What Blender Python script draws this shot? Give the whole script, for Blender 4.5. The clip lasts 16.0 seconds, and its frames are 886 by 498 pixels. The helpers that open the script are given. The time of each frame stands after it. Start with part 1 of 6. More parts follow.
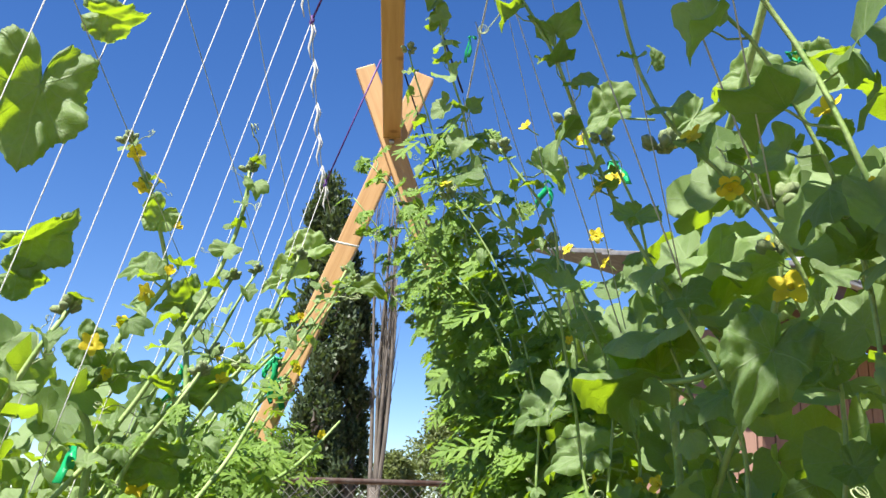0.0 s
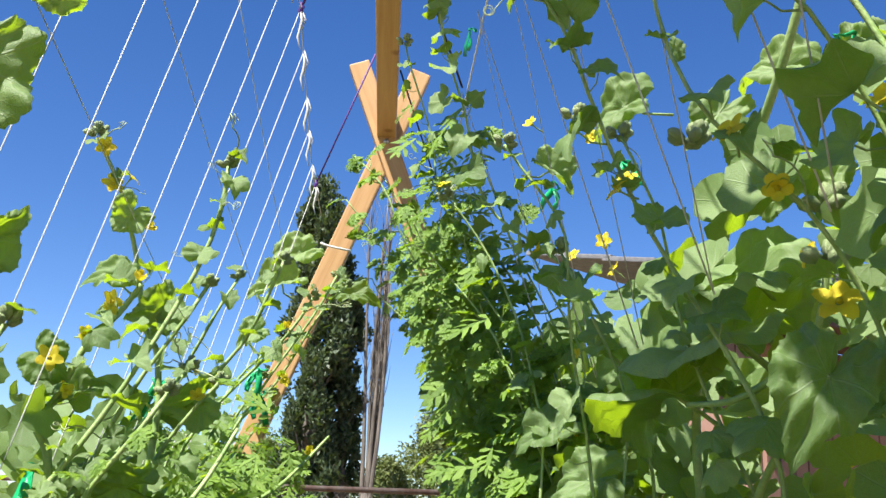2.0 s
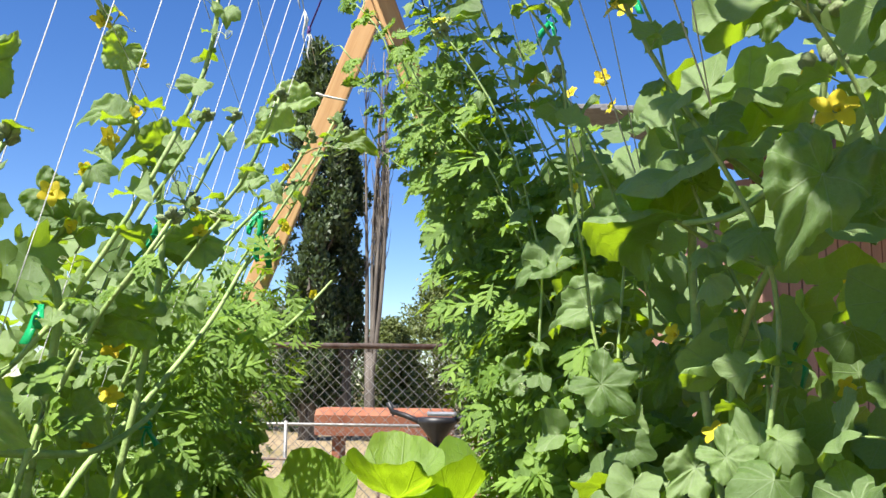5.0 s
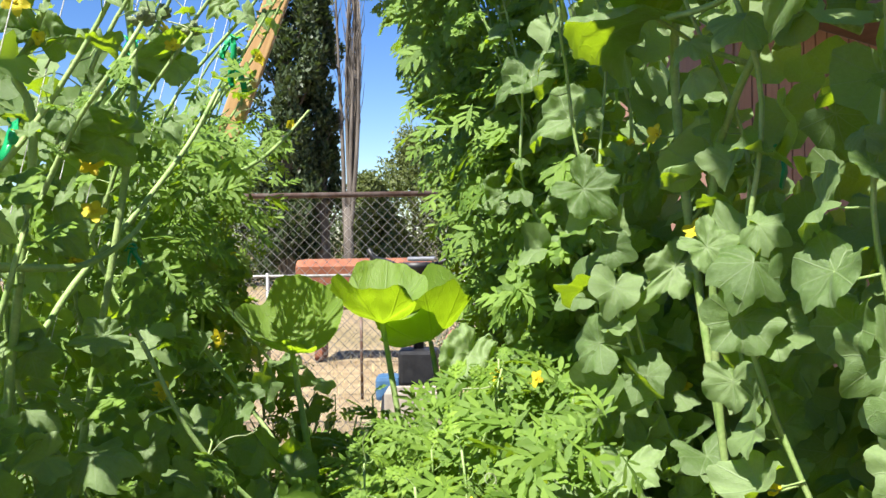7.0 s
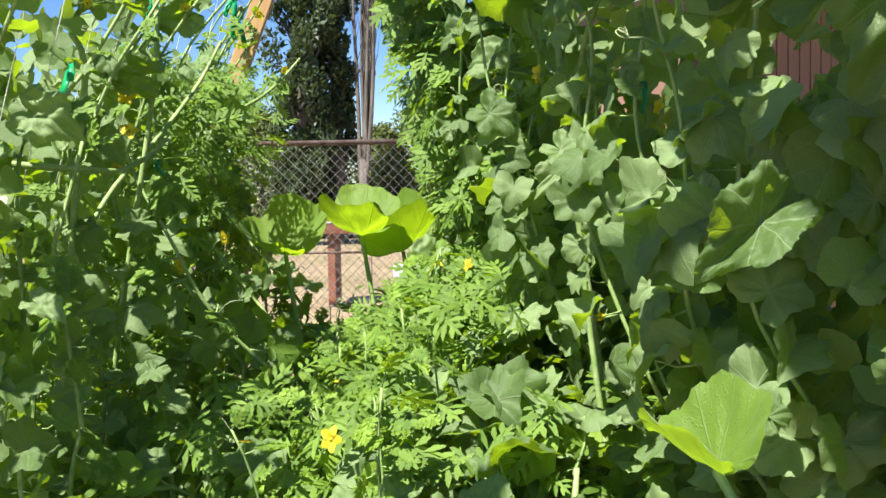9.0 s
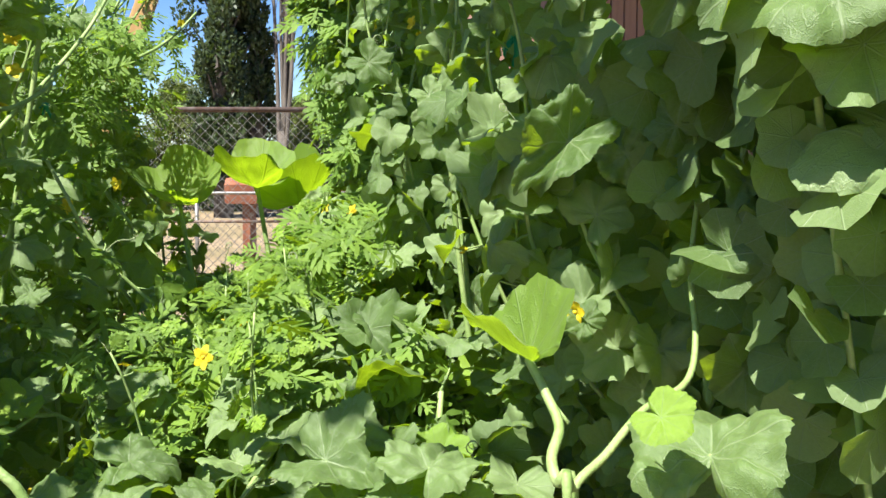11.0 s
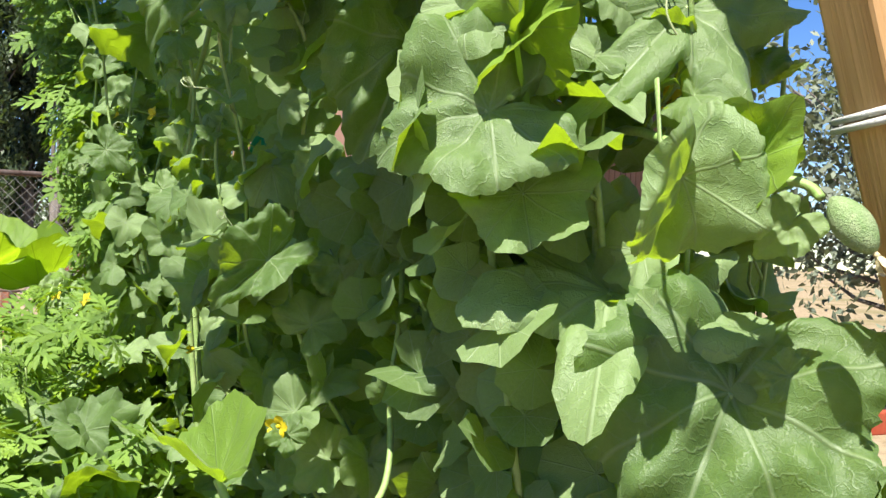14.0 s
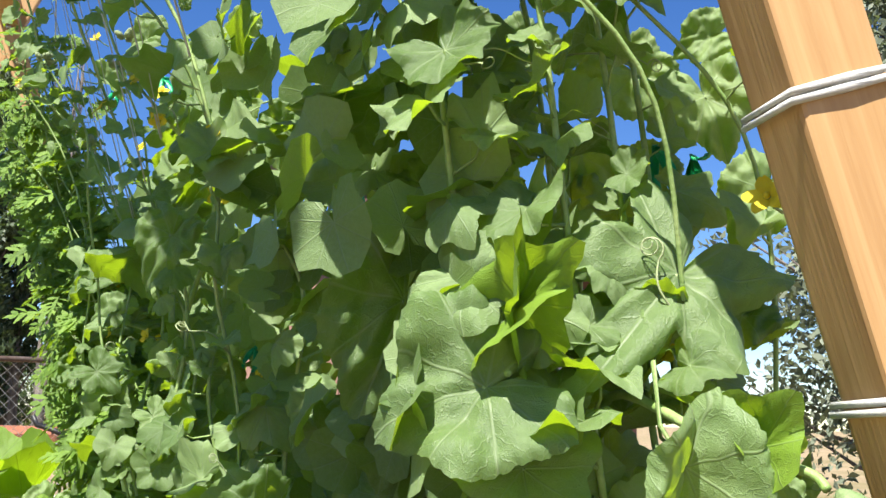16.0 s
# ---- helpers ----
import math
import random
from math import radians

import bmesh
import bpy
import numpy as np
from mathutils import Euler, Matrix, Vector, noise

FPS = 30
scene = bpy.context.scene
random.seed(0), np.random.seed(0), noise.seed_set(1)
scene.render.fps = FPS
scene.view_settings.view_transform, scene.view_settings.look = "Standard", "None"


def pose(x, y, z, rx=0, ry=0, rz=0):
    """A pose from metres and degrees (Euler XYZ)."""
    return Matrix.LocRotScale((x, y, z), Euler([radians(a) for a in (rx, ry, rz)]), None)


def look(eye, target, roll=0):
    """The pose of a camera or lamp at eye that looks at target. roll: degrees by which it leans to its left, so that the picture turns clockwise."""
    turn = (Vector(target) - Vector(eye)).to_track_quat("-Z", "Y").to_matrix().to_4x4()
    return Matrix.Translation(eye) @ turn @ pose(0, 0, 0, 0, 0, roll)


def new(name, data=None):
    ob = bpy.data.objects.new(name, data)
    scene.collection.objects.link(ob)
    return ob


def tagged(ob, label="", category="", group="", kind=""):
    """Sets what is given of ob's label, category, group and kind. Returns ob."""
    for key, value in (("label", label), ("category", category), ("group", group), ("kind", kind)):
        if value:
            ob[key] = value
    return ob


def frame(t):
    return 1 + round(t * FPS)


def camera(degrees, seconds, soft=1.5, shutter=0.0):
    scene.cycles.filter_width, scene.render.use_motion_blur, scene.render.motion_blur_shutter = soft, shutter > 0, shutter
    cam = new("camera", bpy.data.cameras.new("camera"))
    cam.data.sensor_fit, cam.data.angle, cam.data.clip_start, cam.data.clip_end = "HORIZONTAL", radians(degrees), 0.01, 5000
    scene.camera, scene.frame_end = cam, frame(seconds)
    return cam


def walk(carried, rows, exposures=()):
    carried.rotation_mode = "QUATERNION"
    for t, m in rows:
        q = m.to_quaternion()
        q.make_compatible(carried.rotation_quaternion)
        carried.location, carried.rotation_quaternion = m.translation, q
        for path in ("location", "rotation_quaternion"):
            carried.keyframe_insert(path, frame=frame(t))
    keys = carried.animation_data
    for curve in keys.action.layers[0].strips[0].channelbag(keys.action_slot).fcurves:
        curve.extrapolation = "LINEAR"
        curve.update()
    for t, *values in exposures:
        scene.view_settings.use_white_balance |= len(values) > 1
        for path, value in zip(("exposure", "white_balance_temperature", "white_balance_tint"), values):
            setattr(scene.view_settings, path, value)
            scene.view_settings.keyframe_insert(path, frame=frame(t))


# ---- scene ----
cam = camera(49.3, 16.0)
PATH = [
    (0, (0.332, 0.711, 1.549), (0.203, 2.629, 2.101), 1.8),
    (0.5, (0.314, 0.791, 1.579), (0.204, 2.705, 2.146), 1.7),
    (1, (0.316, 0.824, 1.588), (0.206, 2.738, 2.157), 1.7),
    (1.5, (0.316, 0.826, 1.586), (0.203, 2.742, 2.148), 2.0),
    (2, (0.318, 0.825, 1.583), (0.202, 2.741, 2.144), 2.1),
    (2.5, (0.319, 0.825, 1.583), (0.206, 2.739, 2.151), 2.0),
    (3, (0.317, 0.827, 1.579), (0.214, 2.747, 2.13), 1.8),
    (3.2, (0.317, 0.827, 1.577), (0.219, 2.751, 2.117), 1.8),
    (5.3, (0.322, 0.83, 1.534), (0.209, 2.812, 1.775), 0.6),
    (5.5, (0.324, 0.827, 1.529), (0.211, 2.812, 1.741), 0.5),
    (6, (0.327, 0.836, 1.513), (0.221, 2.829, 1.636), -0.1),
    (6.5, (0.321, 0.837, 1.496), (0.231, 2.835, 1.539), -0.4),
    (7, (0.313, 0.836, 1.487), (0.249, 2.835, 1.473), -0.8),
    (7.5, (0.318, 0.784, 1.479), (0.268, 2.783, 1.425), -0.8),
    (8, (0.317, 0.7, 1.471), (0.26, 2.697, 1.383), -1.0),
    (8.2, (0.35, 0.63, 1.464), (0.245, 2.625, 1.366), -1.1),
    (10.3, (0.49, 0.331, 1.358), (0.424, 2.327, 1.237), 0.3),
    (10.5, (0.5, 0.328, 1.362), (0.465, 2.323, 1.222), -0.0),
    (11, (0.523, 0.334, 1.363), (0.582, 2.326, 1.204), 0.0),
    (11.5, (0.548, 0.334, 1.361), (0.717, 2.32, 1.196), 0.6),
    (12, (0.563, 0.343, 1.361), (0.826, 2.32, 1.207), 1.2),
    (12.5, (0.575, 0.345, 1.367), (0.913, 2.31, 1.22), 1.3),
    (13, (0.592, 0.34, 1.371), (0.987, 2.296, 1.238), 1.5),
    (13.5, (0.596, 0.329, 1.382), (1.041, 2.277, 1.303), 2.1),
    (14, (0.603, 0.32, 1.404), (1.091, 2.26, 1.412), 2.6),
    (14.5, (0.606, 0.311, 1.425), (1.108, 2.244, 1.53), 2.5),
    (15, (0.604, 0.314, 1.445), (1.107, 2.24, 1.643), 2.4),
    (15.5, (0.598, 0.317, 1.465), (1.084, 2.238, 1.741), 2.2),
    (16, (0.593, 0.316, 1.484), (1.083, 2.223, 1.833), 1.4),
]
walk(cam, [(t, look(eye, target, roll)) for t, eye, target, roll in PATH])

# ---------------------------------------------------------------- world and light
SUN_TO = Vector((-0.29, -0.43, 0.855)).normalized()
world = bpy.data.worlds.new("sky")
scene.world = world
world.use_nodes = True
wn = world.node_tree
sky = wn.nodes.new("ShaderNodeTexSky")
sky.sky_type = "NISHITA"
sky.sun_disc = False
sky.sun_elevation = math.asin(SUN_TO.z)
sky.sun_rotation = math.atan2(SUN_TO.x, SUN_TO.y)
sky.altitude = 1500
sky.air_density = 1.0
sky.dust_density = 0.0
sky.ozone_density = 1.6
wn.nodes["Background"].inputs["Strength"].default_value = 0.062
tint = wn.nodes.new("ShaderNodeHueSaturation")
tint.inputs["Saturation"].default_value = 1.3
tint.inputs["Hue"].default_value = 0.512
wn.links.new(sky.outputs[0], tint.inputs["Color"])
wn.links.new(tint.outputs[0], wn.nodes["Background"].inputs["Color"])
sun = new("sun", bpy.data.lights.new("sun", "SUN"))
sun.data.energy = 5.0
sun.data.angle = radians(0.55)
sun.data.color = (1.0, 0.96, 0.89)
sun.matrix_world = look((-8, -8, 16), Vector((-8, -8, 16)) - SUN_TO)
scene.view_settings.exposure = 1.6


# ---------------------------------------------------------------- materials
class Nodes:
    def __init__(self, name):
        self.mat = bpy.data.materials.new(name)
        self.mat.use_nodes = True
        self.tree = self.mat.node_tree
        self.bsdf = self.tree.nodes["Principled BSDF"]
        self.out = self.tree.nodes["Material Output"]

    def node(self, kind, **props):
        n = self.tree.nodes.new(kind)
        for k, v in props.items():
            if k == "operation":
                n.operation = v
            elif k == "blend_type":
                n.blend_type = v
            elif k == "data_type":
                n.data_type = v
        return n

    def link(self, a, b):
        self.tree.links.new(a, b)

    def put(self, socket, value):
        if hasattr(value, "links"):
            self.link(value, socket)
        else:
            socket.default_value = value

    def math(self, op, a, b=0.0, c=0.0):
        n = self.node("ShaderNodeMath", operation=op)
        self.put(n.inputs[0], a)
        self.put(n.inputs[1], b)
        self.put(n.inputs[2], c)
        return n.outputs[0]

    def ramp(self, v, a, b, lo=0.0, hi=1.0):
        n = self.node("ShaderNodeMapRange")
        n.clamp = True
        self.put(n.inputs["Value"], v)
        n.inputs["From Min"].default_value, n.inputs["From Max"].default_value = a, b
        n.inputs["To Min"].default_value, n.inputs["To Max"].default_value = lo, hi
        return n.outputs["Result"]

    def mix(self, f, a, b, how="MIX"):
        n = self.node("ShaderNodeMix", data_type="RGBA", blend_type=how)
        self.put(n.inputs["Factor"], f)
        self.put(n.inputs[6], a if hasattr(a, "links") else (*a, 1))
        self.put(n.inputs[7], b if hasattr(b, "links") else (*b, 1))
        return n.outputs[2]

    def noise(self, scale, detail=3.0, rough=0.6, coord="Object", stretch=None, distort=0.0):
        tc = self.node("ShaderNodeTexCoord")
        src = tc.outputs[coord]
        if stretch:
            mp = self.node("ShaderNodeMapping")
            mp.inputs["Scale"].default_value = stretch
            self.link(src, mp.inputs["Vector"])
            src = mp.outputs[0]
        n = self.node("ShaderNodeTexNoise")
        n.inputs["Scale"].default_value = scale
        n.inputs["Detail"].default_value = detail
        n.inputs["Roughness"].default_value = rough
        n.inputs["Distortion"].default_value = distort
        self.link(src, n.inputs["Vector"])
        return n.outputs["Fac"]

    def bump(self, height, strength=0.3, distance=0.01):
        n = self.node("ShaderNodeBump")
        n.inputs["Strength"].default_value = strength
        n.inputs["Distance"].default_value = distance
        self.link(height, n.inputs["Height"])
        self.link(n.outputs[0], self.bsdf.inputs["Normal"])
        return n.outputs[0]

    def done(self, color, rough=0.6, metal=0.0, spec=0.4):
        self.put(self.bsdf.inputs["Base Color"], color if hasattr(color, "links") else (*color, 1))
        self.put(self.bsdf.inputs["Roughness"], rough)
        self.bsdf.inputs["Metallic"].default_value = metal
        self.bsdf.inputs["Specular IOR Level"].default_value = spec
        return self.mat


def plain(name, a, b, scale=20, rough=0.6, metal=0.0, bump=0.2, spec=0.4, stretch=None, distance=0.004):
    """Two-tone noise with relief."""
    m = Nodes(name)
    big = m.noise(scale, 4, 0.6, stretch=stretch)
    fine = m.noise(scale * 7, 3, 0.7, stretch=stretch)
    c = m.mix(m.ramp(big, 0.35, 0.68), a, b)
    c = m.mix(m.ramp(fine, 0.45, 0.75, 0.0, 0.35), c, [v * 0.55 for v in a])
    m.bump(fine, bump, distance)
    return m.done(c, rough, metal, spec)


def leaf_mat(name, dark, light, vein, glow, veins=True, sheen=0.5, share=0.4, dry=0.0):
    """Leaf blade with palmate veins laid out from the petiole, and light passing through."""
    m = Nodes(name)
    uv = m.node("ShaderNodeUVMap")
    sep = m.node("ShaderNodeSeparateXYZ")
    m.link(uv.outputs[0], sep.inputs[0])
    x, y = sep.outputs[0], sep.outputs[1]
    info = m.node("ShaderNodeObjectInfo")
    geo = m.node("ShaderNodeNewGeometry")
    rnd = m.math("FRACT", m.math("ADD", info.outputs["Random"], geo.outputs["Random Per Island"]))
    blot = m.noise(9.0, 3, 0.6, "UV")
    tone = m.math("ADD", m.math("MULTIPLY", rnd, 0.65), m.math("MULTIPLY", blot, 0.5))
    col = m.mix(m.ramp(tone, 0.15, 0.95), dark, light)
    thru = m.mix(m.ramp(tone, 0.15, 0.95), [g * 0.8 for g in glow], glow)
    fine = m.noise(60.0, 3, 0.7, "UV")
    height = fine
    if veins:
        r = m.math("SQRT", m.math("ADD", m.math("MULTIPLY", x, x), m.math("MULTIPLY", y, y)))
        th = m.math("ARCTAN2", x, y)
        d = m.math("PINGPONG", m.math("ADD", th, 6.9813), 0.34907)
        dist = m.math("MULTIPLY", r, m.math("SINE", d))
        along = m.math("MULTIPLY", r, m.math("COSINE", d))
        main = m.ramp(dist, 0.004, 0.018, 1.0, 0.0)
        wig = m.math("MULTIPLY", m.math("SUBTRACT", blot, 0.5), 0.22)
        st = m.math("PINGPONG", m.math("ADD", m.math("SUBTRACT", along, m.math("MULTIPLY", dist, 0.9)), wig), 0.085)
        side = m.ramp(st, 0.003, 0.016, 0.42, 0.0)
        tc = m.node("ShaderNodeTexCoord")
        vor = m.node("ShaderNodeTexVoronoi")
        vor.feature = "DISTANCE_TO_EDGE"
        vor.inputs["Scale"].default_value = 16.0
        m.link(tc.outputs["UV"], vor.inputs["Vector"])
        net = m.ramp(vor.outputs["Distance"], 0.0, 0.07, 0.10, 0.0)
        v = m.math("MAXIMUM", m.math("MAXIMUM", main, side), net)
        col = m.mix(m.math("MULTIPLY", v, 0.45), col, vein)
        thru = m.mix(m.math("MULTIPLY", v, 0.5), thru, [g * 0.55 for g in glow])
        height = m.math("SUBTRACT", m.math("MULTIPLY", fine, 0.3), m.math("MULTIPLY", v, 1.0))
    if dry:
        spots = m.ramp(m.noise(14.0, 4, 0.7, "UV"), 0.66, 0.74, 0.0, dry)
        col = m.mix(spots, col, (0.24, 0.20, 0.07))
    nrm = m.bump(height, 0.30, 0.009)
    m.done(col, m.ramp(fine, 0.3, 0.7, 0.42, 0.62), 0.0, 0.45)
    m.bsdf.inputs["Sheen Weight"].default_value = sheen
    m.bsdf.inputs["Sheen Roughness"].default_value = 0.45
    m.bsdf.inputs["Sheen Tint"].default_value = (0.85, 1.0, 0.78, 1)
    tr = m.node("ShaderNodeBsdfTranslucent")
    m.link(thru, tr.inputs["Color"])
    m.link(nrm, tr.inputs["Normal"])
    mx = m.node("ShaderNodeMixShader")
    mx.inputs[0].default_value = share
    m.link(m.bsdf.outputs[0], mx.inputs[1])
    m.link(tr.outputs[0], mx.inputs[2])
    m.link(mx.outputs[0], m.out.inputs["Surface"])
    return m.mat


M_MELON = leaf_mat("melon_leaf", (0.05, 0.10, 0.019), (0.205, 0.288, 0.115), (0.29, 0.36, 0.19), (0.44, 0.64, 0.014), dry=0.4, sheen=0.06, share=0.38)
M_WATER = leaf_mat("watermelon_leaf", (0.068, 0.14, 0.014), (0.175, 0.285, 0.035), (0.136, 0.205, 0.081), (0.34, 0.52, 0.015), veins=False, share=0.36, sheen=0.05)
M_FRESH = leaf_mat("young_leaf", (0.13, 0.24, 0.02), (0.25, 0.38, 0.04), (0.205, 0.291, 0.112), (0.42, 0.6, 0.02), share=0.4, sheen=0.05)
M_SQUASH = leaf_mat("squash_leaf", (0.11, 0.21, 0.02), (0.17, 0.28, 0.03), (0.174, 0.260, 0.074), (0.42, 0.62, 0.015), share=0.55, sheen=0.25)
M_FAR = leaf_mat("tree_leaf", (0.022, 0.040, 0.015), (0.053, 0.081, 0.028), (0.062, 0.093, 0.031), (0.087, 0.136, 0.019), veins=False, sheen=0.1, share=0.25)
M_BUSH = leaf_mat("bush_leaf", (0.081, 0.112, 0.028), (0.155, 0.186, 0.056), (0.062, 0.093, 0.031), (0.155, 0.198, 0.031), veins=False, sheen=0.1, share=0.3)
M_SILVER = leaf_mat("silvery_leaf", (0.099, 0.124, 0.074), (0.186, 0.211, 0.149), (0.062, 0.093, 0.031), (0.155, 0.198, 0.062), veins=False, sheen=0.2, share=0.3)
M_STEM = plain("stem_green", (0.17, 0.27, 0.07), (0.30, 0.38, 0.15), 30, 0.5, 0, 0.3)
M_TENDRIL = plain("tendril_pale", (0.238, 0.297, 0.132), (0.330, 0.363, 0.198), 40, 0.45)
M_PETAL = leaf_mat("petal_yellow", (0.62, 0.46, 0.006), (0.72, 0.6, 0.02), (0.528, 0.330, 0.013), (0.75, 0.62, 0.02), veins=False, share=0.35, sheen=0.1)
M_BUD = plain("fuzzy_bud", (0.198, 0.264, 0.106), (0.297, 0.343, 0.185), 60, 0.8, 0, 0.6)
M_FUZZ = plain("fruit_fuzz", (0.145, 0.224, 0.079), (0.251, 0.304, 0.158), 90, 0.75, 0, 0.6)
M_PALE = plain("withered_flower", (0.409, 0.330, 0.158), (0.495, 0.436, 0.264), 60, 0.7)
M_STRING = plain("white_string", (0.475, 0.469, 0.436), (0.561, 0.554, 0.528), 200, 0.75, 0, 0.5)
M_PURPLE = plain("purple_cord", (0.059, 0.013, 0.145), (0.106, 0.033, 0.224), 200, 0.6)
M_BLACK = plain("black_cord", (0.008, 0.007, 0.013), (0.020, 0.013, 0.033), 200, 0.6)
M_TIE = plain("green_tie_tape", (0.002, 0.23, 0.075), (0.012, 0.33, 0.12), 60, 0.35, 0, 0.15)
M_RAIL = plain("galvanised_rail", (0.106, 0.059, 0.040), (0.198, 0.158, 0.132), 12, 0.6, 0.5)
M_WIRE = plain("galvanised_wire", (0.224, 0.218, 0.205), (0.330, 0.323, 0.304), 30, 0.5, 0.7)
M_RUST = plain("rust_sheet", (0.185, 0.059, 0.030), (0.277, 0.112, 0.059), 5, 0.8, 0.1)
M_BLKPL = plain("black_plastic", (0.008, 0.008, 0.009), (0.020, 0.020, 0.021), 20, 0.45)
M_CONC = plain("concrete", (0.251, 0.218, 0.172), (0.330, 0.290, 0.238), 8, 0.85, 0, 0.4)
M_CLAY = plain("red_clay", (0.238, 0.112, 0.066), (0.317, 0.172, 0.112), 14, 0.85, 0, 0.4)
M_ROOF = plain("shingle_roof", (0.112, 0.112, 0.119), (0.185, 0.185, 0.191), 25, 0.9, 0, 0.5)
M_TRIMW = plain("white_trim", (0.409, 0.396, 0.376), (0.475, 0.462, 0.442), 6, 0.5)
M_TRIMB = plain("brown_fascia", (0.066, 0.033, 0.023), (0.106, 0.056, 0.040), 8, 0.6)
M_BARK = plain("grey_bark", (0.085, 0.072, 0.062), (0.19, 0.165, 0.14), 3, 0.9, 0, 0.7, stretch=(1.980, 1.980, 0.330), distance=0.05)
M_REDP = plain("red_painted_rail", (0.297, 0.046, 0.017), (0.363, 0.079, 0.033), 9, 0.6)
M_BLUEP = plain("blue_plastic", (0.033, 0.092, 0.185), (0.066, 0.145, 0.251), 9, 0.4)
M_STEEL = plain("bright_steel", (0.330, 0.330, 0.330), (0.429, 0.429, 0.422), 9, 0.35, 0.8)


def wood_mat():
    m = Nodes("fir_lumber")
    grain = m.noise(5.0, 5, 0.65, stretch=(14.520, 14.520, 0.594), distort=0.8)
    line = m.noise(22.0, 3, 0.6, stretch=(10.560, 10.560, 0.330))
    broad = m.noise(1.452, 1.320, 0.330)
    c = m.mix(m.ramp(grain, 0.32, 0.7), (0.32, 0.17, 0.062), (0.43, 0.265, 0.115))
    c = m.mix(m.ramp(line, 0.55, 0.75, 0, 0.45), c, (0.290, 0.145, 0.046))
    c = m.mix(m.ramp(broad, 0.35, 0.7, 0, 0.35), c, (0.46, 0.30, 0.145))
    tc = m.node("ShaderNodeTexCoord")
    vor = m.node("ShaderNodeTexVoronoi")
    vor.inputs["Scale"].default_value = 4.5
    m.link(tc.outputs["Object"], vor.inputs["Vector"])
    knot = m.ramp(vor.outputs["Distance"], 0.03, 0.075, 0.75, 0.0)
    c = m.mix(knot, c, (0.161, 0.072, 0.023))
    m.bump(line, 0.25, 0.002)
    return m.done(c, 0.55, 0, 0.35)


M_WOOD = wood_mat()


def siding_mat():
    m = Nodes("painted_siding")
    a = m.noise(1.980, 2.640, 0.396)
    b = m.noise(14, 4, 0.7, stretch=(5.280, 5.280, 0.396))
    c = m.mix(m.ramp(a, 0.3, 0.7), (0.218, 0.122, 0.089), (0.277, 0.168, 0.129))
    c = m.mix(m.ramp(b, 0.5, 0.75, 0, 0.5), c, (0.165, 0.086, 0.063))
    m.bump(b, 0.4, 0.004)
    return m.done(c, 0.75, 0, 0.3)


M_SIDING = siding_mat()


def ground_mat():
    m = Nodes("dry_ground")
    a = m.noise(0.231, 3.300, 0.396)
    b = m.noise(3.960, 3.300, 0.462)
    d = m.noise(29.700, 2.640, 0.495)
    c = m.mix(m.ramp(b, 0.3, 0.7), (0.198, 0.142, 0.083), (0.304, 0.238, 0.145))
    c = m.mix(m.ramp(a, 0.45, 0.7), c, (0.158, 0.132, 0.059))
    c = m.mix(m.ramp(d, 0.5, 0.8, 0, 0.5), c, (0.106, 0.073, 0.040))
    m.bump(d, 0.6, 0.02)
    return m.done(c, 0.95, 0, 0.2)


M_GROUND = ground_mat()
M_SOIL = plain("dark_soil", (0.033, 0.022, 0.013), (0.073, 0.050, 0.030), 14, 0.95, 0, 0.8, distance=0.02)


def glass_mat():
    m = Nodes("window_glass")
    m.done((0.013, 0.017, 0.023), 0.04, 0.0, 0.6)
    return m.mat


M_GLASS = glass_mat()


# ---------------------------------------------------------------- mesh tools
def mesh_from(name, verts, faces, mat, uvs=None, smooth=True, mats=None, slots=None):
    me = bpy.data.meshes.new(name)
    me.from_pydata([tuple(v) for v in verts], [], faces)
    for mt in (slots or [mat]):
        me.materials.append(mt)
    if uvs is not None:
        layer = me.uv_layers.new(name="UVMap")
        idx = np.empty(len(me.loops), dtype=np.int32)
        me.loops.foreach_get("vertex_index", idx)
        layer.data.foreach_set("uv", np.asarray(uvs, dtype=np.float32)[idx].ravel())
    if smooth:
        me.polygons.foreach_set("use_smooth", [True] * len(me.polygons))
    if mats is not None:
        me.polygons.foreach_set("material_index", mats)
    me.update()
    return me


def part(name, data, parent, label="", m=None):
    """A mesh as one object under a thing or part; m is its pose in the parent's space."""
    ob = new(name, data)
    ob.parent = parent
    if m is not None:
        ob.matrix_basis = m
    if label:
        tagged(ob, label)
    return ob


def thing(name, label, category, at=(0, 0, 0), group="", kind=""):
    ob = new(name)
    ob.empty_display_size = 0.05
    ob.location = at
    return tagged(ob, label, category, group, kind)


